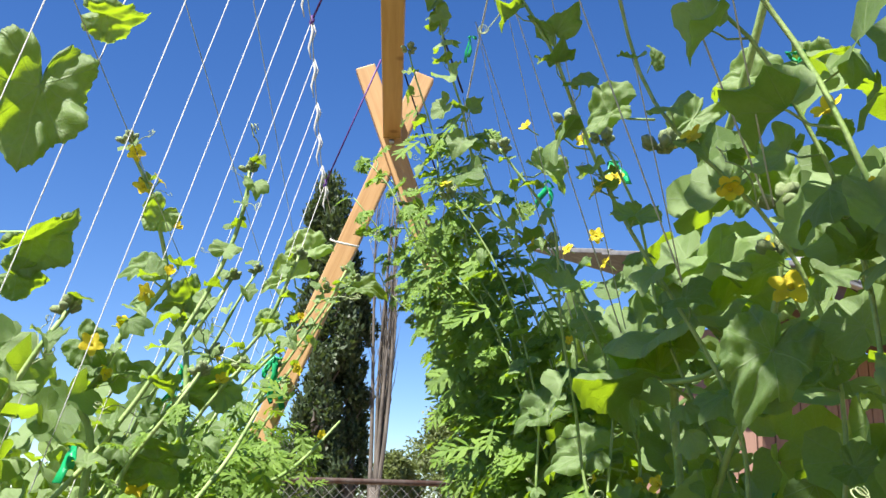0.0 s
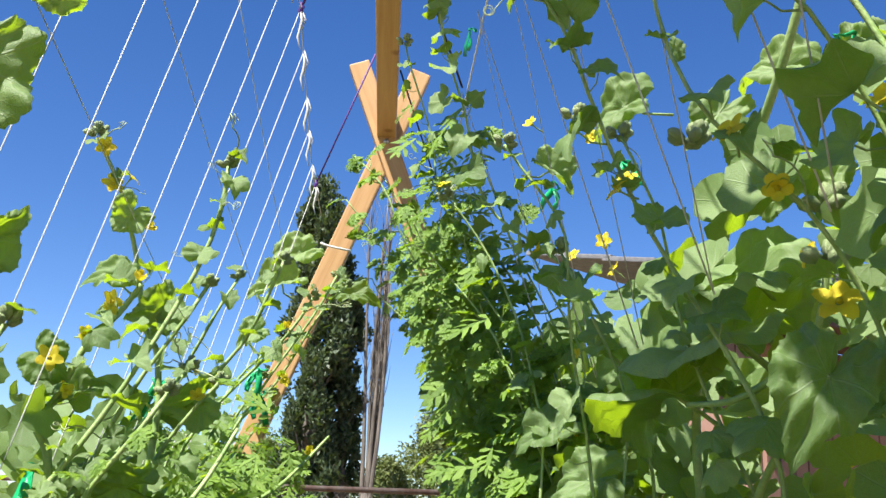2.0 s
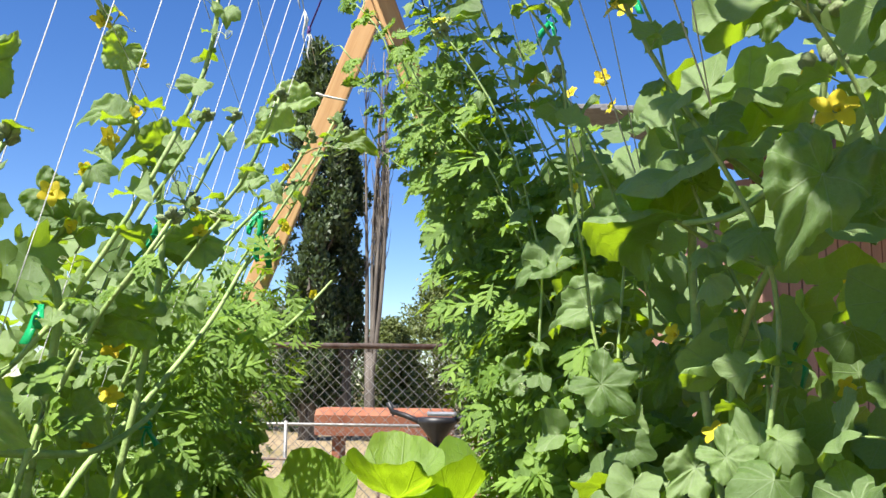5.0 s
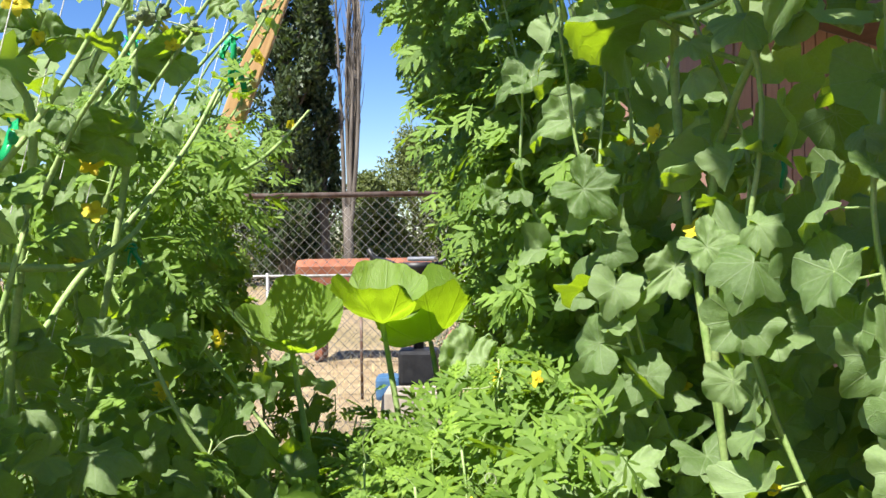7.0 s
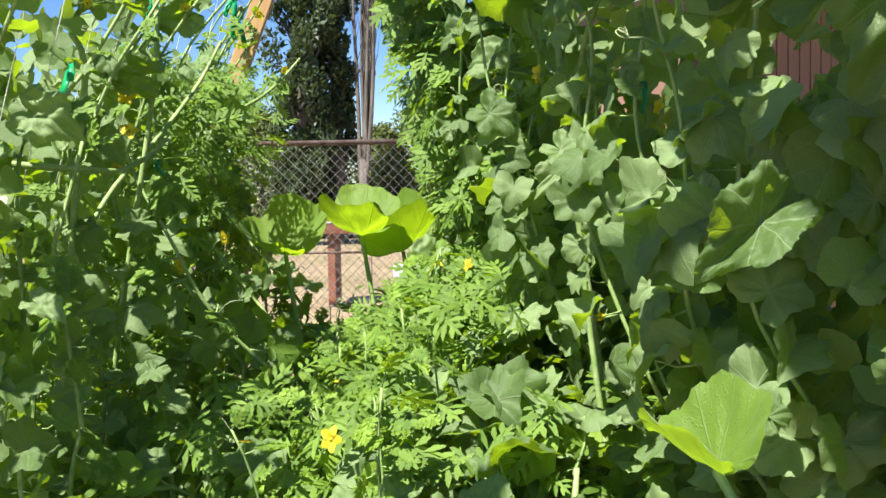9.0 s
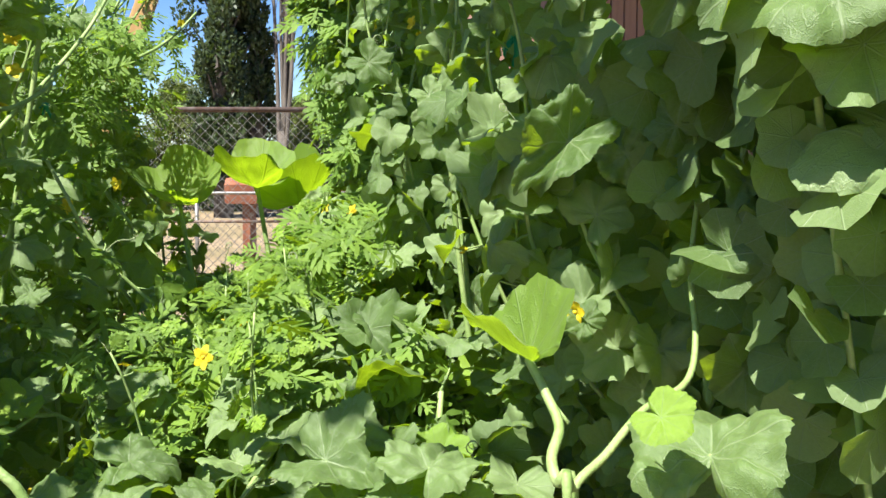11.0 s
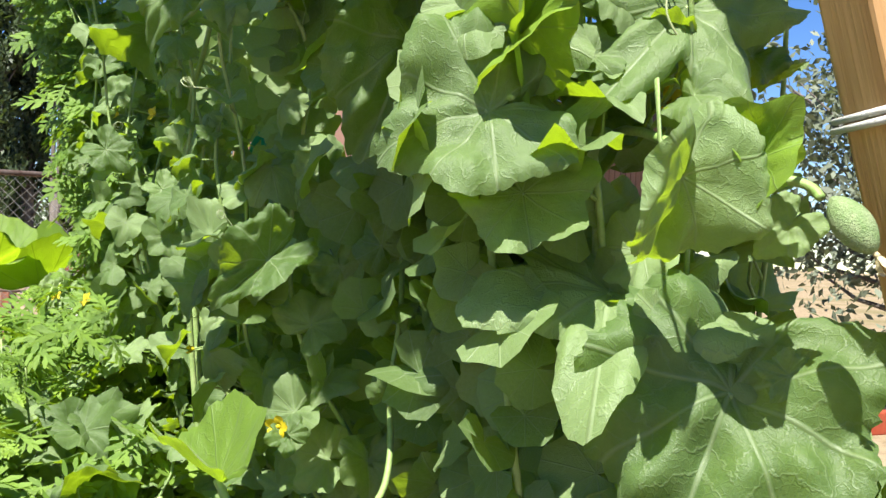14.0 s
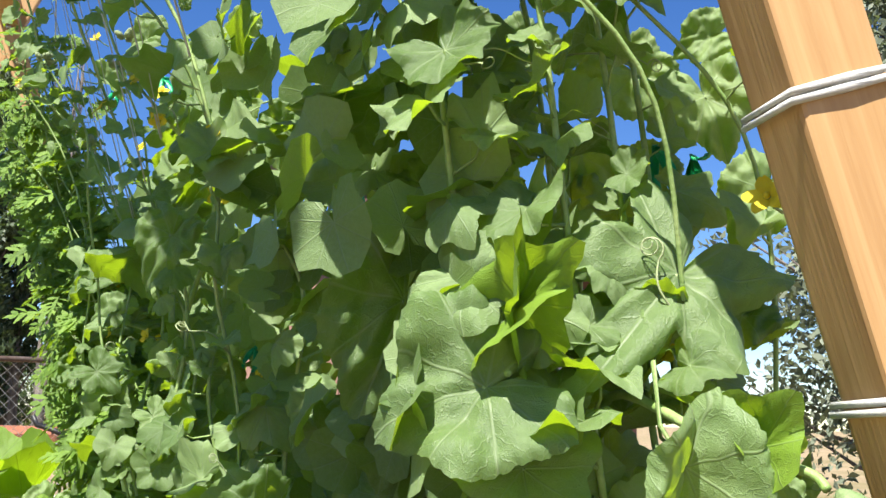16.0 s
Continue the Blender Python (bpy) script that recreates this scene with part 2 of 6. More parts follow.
def tube_data(pts, radii, sides=6, cap=True):
    """Vertices and faces of a round tube along pts."""
    pts = [Vector(p) for p in pts]
    n = len(pts)
    verts, faces = [], []
    up = Vector((0.31, 0.17, 0.93)).normalized()
    for i, p in enumerate(pts):
        d = (pts[min(i + 1, n - 1)] - pts[max(i - 1, 0)])
        d = d.normalized() if d.length > 1e-9 else Vector((0, 0, 1))
        a = d.cross(up)
        if a.length < 0.05:
            a = d.cross(Vector((1, 0, 0)))
        a.normalize()
        b = d.cross(a)
        r = radii[i] if hasattr(radii, "__len__") else radii
        for k in range(sides):
            w = 2 * math.pi * k / sides
            verts.append(p + a * (r * math.cos(w)) + b * (r * math.sin(w)))
    for i in range(n - 1):
        for k in range(sides):
            k2 = (k + 1) % sides
            faces.append((i * sides + k, i * sides + k2, (i + 1) * sides + k2, (i + 1) * sides + k))
    if cap:
        faces.append(tuple(range(sides - 1, -1, -1)))
        faces.append(tuple((n - 1) * sides + k for k in range(sides)))
    return verts, faces


class Pile:
    """Collects geometry for one mesh."""

    def __init__(self):
        self.v, self.f, self.uv = [], [], []

    def add(self, verts, faces, uvs=None):
        o = len(self.v)
        self.v.extend(verts)
        self.f.extend(tuple(i + o for i in f) for f in faces)
        self.uv.extend(uvs if uvs is not None else [(0.3, 0.3)] * len(verts))

    def tube(self, pts, r, sides=6, cap=True):
        self.add(*tube_data(pts, r, sides, cap))

    def mesh(self, name, mat, smooth=True):
        return mesh_from(name, self.v, self.f, mat, self.uv, smooth)


def box_mesh(name, size, mat, bevel=0.004, centre=(0, 0, 0), segs=2):
    bm = bmesh.new()
    bmesh.ops.create_cube(bm, size=1.0)
    bmesh.ops.scale(bm, vec=size, verts=bm.verts)
    bmesh.ops.translate(bm, vec=centre, verts=bm.verts)
    if bevel:
        bmesh.ops.bevel(bm, geom=bm.edges[:], offset=bevel, segments=segs, affect="EDGES", profile=0.6)
    me = bpy.data.meshes.new(name)
    bm.to_mesh(me)
    bm.free()
    me.materials.append(mat)
    return me


def board_between(name, a, b, wide, thick, mat, parent, side=(0, 1, 0), label=""):
    """A sawn board from a to b; thick is measured along side."""
    a, b = Vector(a), Vector(b)
    z = (b - a).normalized()
    y = Vector(side)
    y = (y - z * y.dot(z)).normalized()
    x = y.cross(z)
    me = box_mesh(name, (wide, thick, (b - a).length), mat, 0.004)
    m = Matrix((x, y, z)).transposed().to_4x4()
    m.translation = (a + b) / 2
    inv = Matrix.Translation(-parent.location)
    return part(name, me, parent, label, inv @ m)


def rnd(a, b):
    return random.uniform(a, b)


# ---------------------------------------------------------------- leaf shapes
def squash_radius(th):
    """Broad angular blade with two corners and a folded-back base."""
    a = abs(th)
    return float(np.interp(a, [0, 0.35, 0.8, 1.1, 1.3, 1.55, 2.0, 2.6, 3.1416], [0.92, 0.80, 0.86, 1.0, 1.08, 0.70, 0.36, 0.22, 0.06])) * (1 + 0.012 * math.sin(31 * th))


def melon_radius(th, lobes, teeth, ph):
    """Outline of a melon leaf, th from the tip (radians): five shallow lobes, pointed tips and a toothed margin."""
    a = abs(th)
    base = np.interp(a, [0, 0.5, 1.0, 1.6, 2.2, 2.7, 2.95, 3.1416], [1.0, 0.94, 0.97, 0.95, 0.90, 0.74, 0.46, 0.08])
    dip = math.exp(-((a - 0.58) / 0.24) ** 2) + 0.85 * math.exp(-((a - 1.68) / 0.24) ** 2)
    point = math.exp(-(a / 0.16) ** 2) + 0.8 * math.exp(-((a - 1.12) / 0.15) ** 2) + 0.6 * math.exp(-((a - 2.2) / 0.15) ** 2)
    r = base * (1 - 1.7 * lobes * dip + 0.75 * lobes * point)
    r *= 1 + 0.14 * noise.noise(Vector((1.5 * math.cos(th), 1.5 * math.sin(th), ph * 3)))
    saw = abs(((th * 5.6 + ph) % 1.0) - 0.35) - 0.25
    fine = abs(((th * 13.0 + 2.1 * ph) % 1.0) - 0.4) - 0.25
    r += base * teeth * (2.2 * saw + 1.6 * fine)
    return r


def melon_leaf(name, seed, na, nr, mat, cup=0.12, fold=0.15, wave=0.09, lobes=0.06, teeth=0.022, droop=0.12, curl=0.3, ridge=0.032, puff=0.07):
    rg = random.Random(seed)
    ph = rg.uniform(0, 6.28)
    ph2 = rg.uniform(0, 6.28)
    verts, uvs, faces = [Vector((0, 0, 0))], [(0.0001, 0.0001)], []
    skew = rg.uniform(-0.06, 0.06)
    for j in range(1, nr + 1):
        q = j / nr
        q = q ** 0.85
        for i in range(na):
            th = -math.pi + 2 * math.pi * (i + 0.5) / na
            r = (squash_radius(th) if name.startswith("squash") else melon_radius(th, lobes, teeth * q, ph)) * q
            x, y = r * math.sin(th) * (1 + skew * math.cos(th)), r * math.cos(th)
            d = abs(((th + 20 * math.pi / 9) % (2 * math.pi / 9)) - math.pi / 9)
            quilt = (1 - d / (math.pi / 9)) * ridge * math.sin(math.pi * min(1, q * 1.05))
            z = cup * r * r + fold * abs(x) - droop * max(0, y) ** 2 - curl * max(0, q - 0.8) ** 2 * 6
            z += wave * q ** 3 * (math.sin(3 * th + ph2) + 0.6 * math.sin(7 * th + ph) + 0.35 * math.sin(13 * th + ph2)) * 0.7
            z += quilt + puff * noise.noise(Vector((x * 3.5, y * 3.5, seed * 1.7)))
            verts.append(Vector((x, y, z)))
            uvs.append((x, y))
    for i in range(na):
        i2 = (i + 1) % na
        if i == na - 1:
            continue
        faces.append((0, 1 + i, 1 + i2))
    for j in range(nr - 1):
        for i in range(na - 1):
            a, b = 1 + j * na + i, 1 + j * na + i + 1
            faces.append((a, a + na, b + na, b))
    return verts, faces, uvs


def watermelon_leaf(seed):
    """A leaf cut into rounded lobes along a midrib."""
    rg = random.Random(seed)
    p = Pile()

    def lobe(base, ang, ln, wd, z0):
        n = 4
        c, s = math.cos(ang), math.sin(ang)
        vs, uvs, fs = [], [], []
        for j in range(n):
            q = j / (n - 1)
            w = wd * (0.55 + 0.75 * math.sin(math.pi * min(1, q * 0.95 + 0.05)) + 0.12 * math.sin(9 * q + seed)) * (1 if q < 0.9 else 0.55)
            for i in (-1, 0, 1):
                lx, ly = i * w, q * ln
                x, y = base[0] + lx * c + ly * s, base[1] - lx * s + ly * c
                z = z0 + 0.25 * abs(lx) + 0.10 * math.sin(3 * q + seed) * q - 0.15 * (x * x + y * y) * 0.6 + rg.uniform(-0.012, 0.012)
                vs.append(Vector((x, y, z)))
                uvs.append((x, y))
        for j in range(n - 1):
            for i in range(2):
                a = j * 3 + i
                fs.append((a, a + 1, a + 4, a + 3))
        p.add(vs, fs, uvs)

    lobe((0, 0), 0, 1.0, 0.10, 0)
    for y, ang, ln in ((0.08, 1.55, 0.34), (0.22, 1.0, 0.52), (0.46, 0.85, 0.42), (0.66, 0.7, 0.27)):
        for sgn in (-1, 1):
            l2 = ln * rg.uniform(0.85, 1.15)
            a2 = sgn * ang * rg.uniform(0.9, 1.1)
            lobe((0, y), a2, l2, 0.084, 0.012 * sgn)
            if ln > 0.4:
                bx, by = 0.5 * l2 * math.sin(a2), y + 0.5 * l2 * math.cos(a2)
                lobe((bx, by), a2 + 0.9 * sgn, l2 * 0.45, 0.062, 0.02)
                lobe((bx, by), a2 - 0.8 * sgn, l2 * 0.42, 0.062, -0.015)
    return p


E_MELON = Vector((0.05, -0.62, -0.85))
E_WATER = Vector((0.02, -0.42, -0.22))


def with_stalk(name, v, f, uv, mat, end, r):
    """The blade and its stalk as one mesh; the stalk's foot is at end."""
    v, f, uv = list(v), list(f), list(uv)
    nb = len(f)
    mid = Vector((end.x * 0.3 + 0.05, end.y * 0.25, end.z * 0.55))
    pts = [Vector((0, 0.03, 0.004)), Vector((0, -0.01, -0.05)), mid * 0.55, mid, mid.lerp(end, 0.55), end]
    tv, tf = tube_data(pts, [r * 0.7, r * 0.8, r * 0.85, r * 0.95, r, r * 1.15], 5)
    o = len(v)
    v += tv
    uv += [(0.3, 0.3)] * len(tv)
    f += [tuple(i + o for i in q) for q in tf]
    return mesh_from(name, v, f, mat, uv, True, [0] * nb + [1] * len(tf), [mat, M_STEM])


def leaf_mesh(name, mat, *a, **k):
    v, f, uv = melon_leaf(name, *a, mat, **k)
    return with_stalk(name, v, f, uv, mat, E_MELON, 0.034)


def water_mesh(seed, mat):
    p = watermelon_leaf(seed)
    return with_stalk("watermelon_leaf", p.v, p.f, p.uv, mat, E_WATER, 0.022)


HI = [leaf_mesh("melon_leaf", M_MELON, 10 + i, 150, 14, cup=c, fold=fo, wave=w, lobes=lo, droop=d, ridge=0.016, puff=0.16, curl=0.45, teeth=0.034)
      for i, (c, fo, w, lo, d) in enumerate(((0.02, 0.28, 0.13, 0.08, 0.30), (-0.14, 0.45, 0.12, 0.08, 0.30), (0.20, 0.15, 0.15, 0.08, 0.05),
                                             (-0.05, -0.45, 0.13, 0.09, 0.3), (0.05, 0.65, 0.12, 0.09, 0.3)))]
FORMS = ((0.10, 0.25, 0.17, 0.10, 0.3), (-0.2, 0.55, 0.16, 0.11, 0.45), (0.3, 0.1, 0.2, 0.10, 0.0),
         (0.0, -0.5, 0.18, 0.12, 0.35), (0.05, 0.9, 0.14, 0.10, 0.3), (0.35, 0.4, 0.22, 0.11, 0.5))
MID = [leaf_mesh("melon_leaf", M_MELON, 30 + i, 56, 5, teeth=0.034, cup=c, fold=fo, wave=w, lobes=lo, droop=d) for i, (c, fo, w, lo, d) in enumerate(FORMS)]
SMALL = [leaf_mesh("melon_leaf", M_MELON, 40 + i, 36, 3, teeth=0.03, cup=c, fold=fo, wave=w, lobes=lo, droop=d) for i, (c, fo, w, lo, d) in enumerate(FORMS)]
FRESH = [leaf_mesh("young_leaf", M_FRESH, 50 + i, 42, 5, cup=0.2 + 0.1 * i, fold=0.3, wave=0.15, lobes=0.09, teeth=0.04) for i in range(3)]
WATER = [water_mesh(i, M_WATER) for i in range(5)]
WATERF = [water_mesh(i + 9, M_FRESH) for i in range(2)]
LOW = []
for i in range(4):
    LOW.append(melon_leaf("low", 90 + i, 16, 2, M_MELON, cup=0.15, fold=0.2, wave=0.12))


def flower_mesh(name="flower", closed=0.0):
    p = Pile()
    for k in range(5):
        a = 2 * math.pi * k / 5
        c, s = math.cos(a), math.sin(a)
        vs, uvs, fs = [], [], []
        for j in range(6):
            q = j / 5
            w = 0.36 * math.sin(math.pi * min(0.93, 0.15 + 0.75 * q)) * (1 - 0.45 * closed)
            rr = (0.12 + 0.88 * q) * (1 - 0.75 * closed * q)
            zz = 0.32 * q ** 0.6 * (1 + 1.6 * closed) + 0.06 * math.sin(5 * q + k) - 0.22 * q * q * (1 - closed)
            for i in (-1, 0, 1):
                lx = i * w
                vs.append(Vector((rr * c - lx * s, rr * s + lx * c, zz + 0.10 * abs(i) * q * (1 if k % 2 else -0.5))))
                uvs.append((lx, q))
        for j in range(5):
            for i in range(2):
                a0 = j * 3 + i
                fs.append((a0, a0 + 1, a0 + 4, a0 + 3))
        p.add(vs, fs, uvs)
    p.tube([(0, 0, 0.0), (0, 0, 0.16), (0, 0, 0.22)], [0.13, 0.14, 0.05], 8)
    nb = len(p.f)
    p.tube([(0, 0, 0.02), (0, 0, -0.12), (0.03, 0, -0.32), (0.12, 0.05, -0.9), (0.35, 0.1, -1.5)], [0.15, 0.15, 0.07, 0.065, 0.08], 6)
    return mesh_from(name, p.v, p.f, M_PETAL, p.uv, True, [0] * nb + [1] * (len(p.f) - nb), [M_PETAL, M_STEM])


FLOWER = [flower_mesh("flower"), flower_mesh("flower", 0.35), flower_mesh("flower", 0.8)]


def tendril_mesh(seed):
    """A pale tendril that ends in a coil; unit length along +y."""
    rg = random.Random(seed)
    pts = []
    bend = rg.uniform(-0.35, 0.35)
    for j in range(12):
        q = j / 11
        pts.append((bend * q * q + 0.04 * math.sin(6 * q + seed), 0.75 * q, 0.25 * math.sin(2.2 * q)))
    x0, y0, z0 = pts[-1]
    turns = rg.uniform(1.0, 2.6)
    for j in range(1, 30):
        q = j / 29
        w = turns * 2 * math.pi * q
        r = 0.11 * (1 - 0.6 * q)
        pts.append((x0 + r * math.sin(w), y0 + 0.11 - r * math.cos(w) + 0.05 * q, z0 + 0.12 * q))
    rad = [0.013 * (1 - 0.6 * i / len(pts)) for i in range(len(pts))]
    p = Pile()
    p.tube(pts, rad, 5)
    return p.mesh("tendril", M_TENDRIL)


TENDRIL = [tendril_mesh(i) for i in range(6)]


def bud_mesh():
    p = Pile()
    rg = random.Random(4)
    for k in range(9):
        a = rg.uniform(0, 6.28)
        e = rg.uniform(0.1, 1.2)
        d = Vector((math.cos(a) * math.cos(e), math.sin(a) * math.cos(e), math.sin(e)))
        o = d * 0.25
        p.tube([o, o + d * 0.25, o + d * 0.5, o + d * 0.62], [0.10, 0.22, 0.17, 0.03], 7)
    return p.mesh("shoot_tip", M_BUD)


BUD = bud_mesh()


def tie_mesh(seed):
    """A knotted strip of green plastic tape."""
    rg = random.Random(seed)
    p = Pile()

    def strip(pts, w):
        vs, fs = [], []
        for i, q in enumerate(pts):
            t = rg.uniform(-0.5, 0.5) + 0.4 * i
            o = Vector((math.cos(t) * w, math.sin(t) * w, 0))
            n = Vector((-math.sin(t), math.cos(t), 0)) * 0.012
            vs += [Vector(q) + o + n, Vector(q) - o + n, Vector(q) - o - n, Vector(q) + o - n]
        for i in range(len(pts) - 1):
            for k in range(4):
                a, b = i * 4 + k, i * 4 + (k + 1) % 4
                fs.append((a, b, b + 4, a + 4))
        fs += [(3, 2, 1, 0), tuple(len(pts) * 4 - 4 + k for k in range(4))]
        p.add(vs, fs)

    strip([(0, 0, 0), (0.05, 0.02, -0.25), (0.12, 0, -0.55), (0.10, 0.03, -0.95)], 0.10)
    strip([(0, 0, 0), (-0.15, 0.02, -0.2), (-0.25, 0, -0.5), (-0.22, -0.03, -0.72)], 0.10)
    ring = [(0.14 * math.cos(a), 0.14 * math.sin(a), 0.06 * math.sin(2 * a)) for a in np.linspace(0, 6.3, 12)]
    strip([(x, y + 0.1, z) for x, y, z in ring], 0.05)
    return p.mesh("plant_tie", M_TIE)


TIE = [tie_mesh(i) for i in range(3)]

# ---------------------------------------------------------------- trellis frame of reference
AX = Vector((0.111, -0.994, 0))
PX = Vector((0.994, 0.111, 0))
X0 = Vector((0, 3.3, 0))


def W(s, p, z):
    """Place in the trellis: s from the far frame along the ridge, p to its side, z up."""
    return X0 + AX * s + PX * p + Vector((0, 0, z))


def leaf_pose(at, normal, tip, size):
    """Pose of a leaf: blade normal, direction of its tip, size in metres."""
    n = Vector(normal).normalized()
    t = Vector(tip)
    t = t - n * t.dot(n)
    if t.length < 1e-4:
        t = n.orthogonal()
    t.normalize()
    x = t.cross(n)
    m = Matrix((x, t, n)).transposed().to_4x4()
    m.translation = at
    return m @ Matrix.Scale(size, 4)


def noise_v(p, scale, seed=0.0):
    return noise.noise_vector(Vector(p) * scale + Vector((seed, seed * 1.7, -seed)))


class Plant:
    """One plant: its stems are one mesh, each leaf, flower and tendril a part."""

    def __init__(self, name, label, category, at, group=""):
        self.at = Vector(at)
        self.ob = thing(name, label, category, at, group)
        self.stem = Pile()

    def place(self, name, mesh, m, label=""):
        return part(name, mesh, self.ob, label, Matrix.Translation(-self.at) @ m)

    def leaf(self, node, mesh, normal, tip, size):
        """A leaf whose stalk starts at node."""
        m = leaf_pose(Vector(), normal, tip, size)
        end = E_WATER if mesh.name.startswith("water") else E_MELON
        m.translation = Vector(node) - m.to_3x3() @ end
        self.place("leaf", mesh, m)

    def tube(self, pts, r, sides=6):
        self.stem.tube([Vector(p) - self.at for p in pts], r, sides)

    def flower(self, at, normal, size, kind=0):
        self.place("flower", FLOWER[kind], leaf_pose(at, normal, (rnd(-1, 1), rnd(-1, 1), 0.2), size))

    def tendril(self, at, direction, size):
        self.place("tendril", random.choice(TENDRIL), leaf_pose(at, (rnd(-1, 1), rnd(-1, 1), rnd(0, 1)), direction, size))

    def close(self, mat=None):
        if self.stem.v:
            part("stem", self.stem.mesh("stem", mat or M_STEM), self.ob)
        return self.ob


def climb(fn, z0, z1, step=0.045, wob=0.03, seed=0.0):
    """A wavering stem path: fn(z) gives the place at height z."""
    out = []
    z = z0
    while z < z1:
        p = fn(z)
        out.append(p + noise_v(p, 4.0, seed) * wob)
        z += step
    return out


def dress(pl, path, meshes, size, face, lean=0.5, stalk=1.0, every=1, tipsize=0.35, flowers=0.12, tendrils=0.2, spread=0.8, fsize=0.0145, start=0, thin=0.0, flat=0.6):
    """Leaves, flowers and tendrils along a stem path. face: the way the leaves look."""
    n = len(path)
    face = Vector(face)
    for i in range(start, n, every):
        q = i / max(1, n - 1)
        node = path[i]
        sz = size * rnd(0.6, 1.2) * (1 - 0.22 * min(1.0, max(0.0, (node.z - 1.4) / 0.2))) * (1 - (1 - tipsize) * max(0, (q - 0.55) / 0.45) ** 1.5)
        a = rnd(0, 6.28)
        out = (face * rnd(0.2, 1.1) + Vector((math.cos(a), math.sin(a), 0)) * spread + Vector((0, 0, rnd(-0.1, 0.6))))
        out.normalize()
        high = min(1.0, max(0.0, (node.z - 1.35) / 0.25))
        if high > 0.5 and thin and random.random() < thin:
            continue
        nrm = face * rnd(-0.1, 0.8) * (1 - flat * high) + SUN_TO * (rnd(0.2, 1.1) + 0.6 * flat * high) + Vector((rnd(-1, 1), rnd(-1, 1), rnd(-0.7, 0.8))) * lean * (1 - 0.25 * high)
        tip = out * 0.7 + Vector((rnd(-0.5, 0.5), rnd(-0.5, 0.5), rnd(-1.0, 0.15)))
        pl.leaf(node, random.choice(meshes), nrm, tip, sz)
        if random.random() < flowers:
            fd = (face * 1.2 + Vector((rnd(-0.9, 0.9), rnd(-0.9, 0.9), rnd(-0.3, 0.9)))).normalized()
            fs = fsize * rnd(0.8, 1.2)
            pl.flower(node + fd * fs * 1.45, fd, fs, random.choice((0, 0, 1, 2)))
        if random.random() < tendrils:
            pl.tendril(node, out + Vector((rnd(-1, 1), rnd(-1, 1), rnd(-0.6, 0.8))), rnd(0.03, 0.085))


def leaf_stuff(name, label, category, spots, mat, scale=(0.04, 0.08), meshdata=None, face=None, seed=1):
    """Uncountable leaves as one mesh."""
    rg = random.Random(seed)
    V, F, U = [], [], []
    src = meshdata or LOW
    off = 0
    for p in spots:
        v, f, uv = rg.choice(src)
        nrm = Vector((rg.uniform(-1, 1), rg.uniform(-1, 1), rg.uniform(-0.3, 1))) + (Vector(face) if face else Vector())
        m = leaf_pose(p, nrm, (rg.uniform(-1, 1), rg.uniform(-1, 1), rg.uniform(-1, 0.3)), rg.uniform(*scale))
        a = np.array(m)
        vv = np.array([tuple(q) for q in v])
        V.append(vv @ a[:3, :3].T + a[:3, 3])
        F.extend(tuple(i + off for i in ff) for ff in f)
        U.extend(uv)
        off += len(v)
    me = mesh_from(name, np.concatenate(V), F, mat, U)
    ob = new(name, me)
    return tagged(ob, label, category, "", "stuff")


def frond(seed):
    """A light cut leaf: rounded lobes either side of a midrib."""
    rg = random.Random(seed)
    v, f, uv = [], [], []

    def lobe(x, y, ang, ln, wd):
        o = len(v)
        c, s = math.cos(ang), math.sin(ang)
        for lx, ly in ((0, 0), (wd, 0.45 * ln), (0.5 * wd, 0.9 * ln), (-0.3 * wd, ln), (-wd, 0.55 * ln)):
            a, b = x + lx * c + ly * s, y - lx * s + ly * c
            v.append(Vector((a, b, 0.12 * abs(lx) - 0.2 * (a * a + b * b) + rg.uniform(-0.03, 0.03))))
            uv.append((a, b))
        f.append((o, o + 1, o + 2, o + 3, o + 4))

    lobe(0, 0, 0, 1.05, 0.075)
    for y, ang, ln in ((0.12, 1.3, 0.36), (0.3, 1.0, 0.5), (0.52, 0.85, 0.42), (0.7, 0.7, 0.28)):
        for sg in (-1, 1):
            lobe(0, y, sg * ang * rg.uniform(0.85, 1.15), ln * rg.uniform(0.85, 1.3), 0.066)
    return v, f, uv


FRONDS = [frond(i) for i in range(5)]


SLIPS = []
for i in range(4):
    SLIPS.append(([Vector((0, 0, 0)), Vector((0.22, 0.45, 0.05)), Vector((0.03 * i - 0.05, 1, -0.06 * i)), Vector((-0.24, 0.5, 0.04))], [(0, 1, 2, 3)], [(0, 0), (0.2, 0.4), (0, 1), (-0.2, 0.5)]))

# ---------------------------------------------------------------- ground
def ground():
    n = 90
    vs, fs = [], []
    xs = np.concatenate([np.linspace(-600, -12, 14), np.linspace(-10, 10, n), np.linspace(12, 600, 14)])
    ys = np.concatenate([np.linspace(-400, -8, 12), np.linspace(-6, 16, n), np.linspace(18, 900, 20)])
    for y in ys:
        for x in xs:
            near = max(0, 1 - max(abs(x), abs(y - 4)) / 40)
            vs.append((x, y, 0.035 * noise.noise(Vector((x * 1.3, y * 1.3, 0))) * near - 0.02))
    w = len(xs)
    for j in range(len(ys) - 1):
        for i in range(w - 1):
            a = j * w + i
            fs.append((a, a + 1, a + w + 1, a + w))
    ob = new("ground", mesh_from("ground", vs, fs, M_GROUND))
    tagged(ob, "dry tan earth with sparse straw-coloured grass", "ground", "", "structure")


ground()


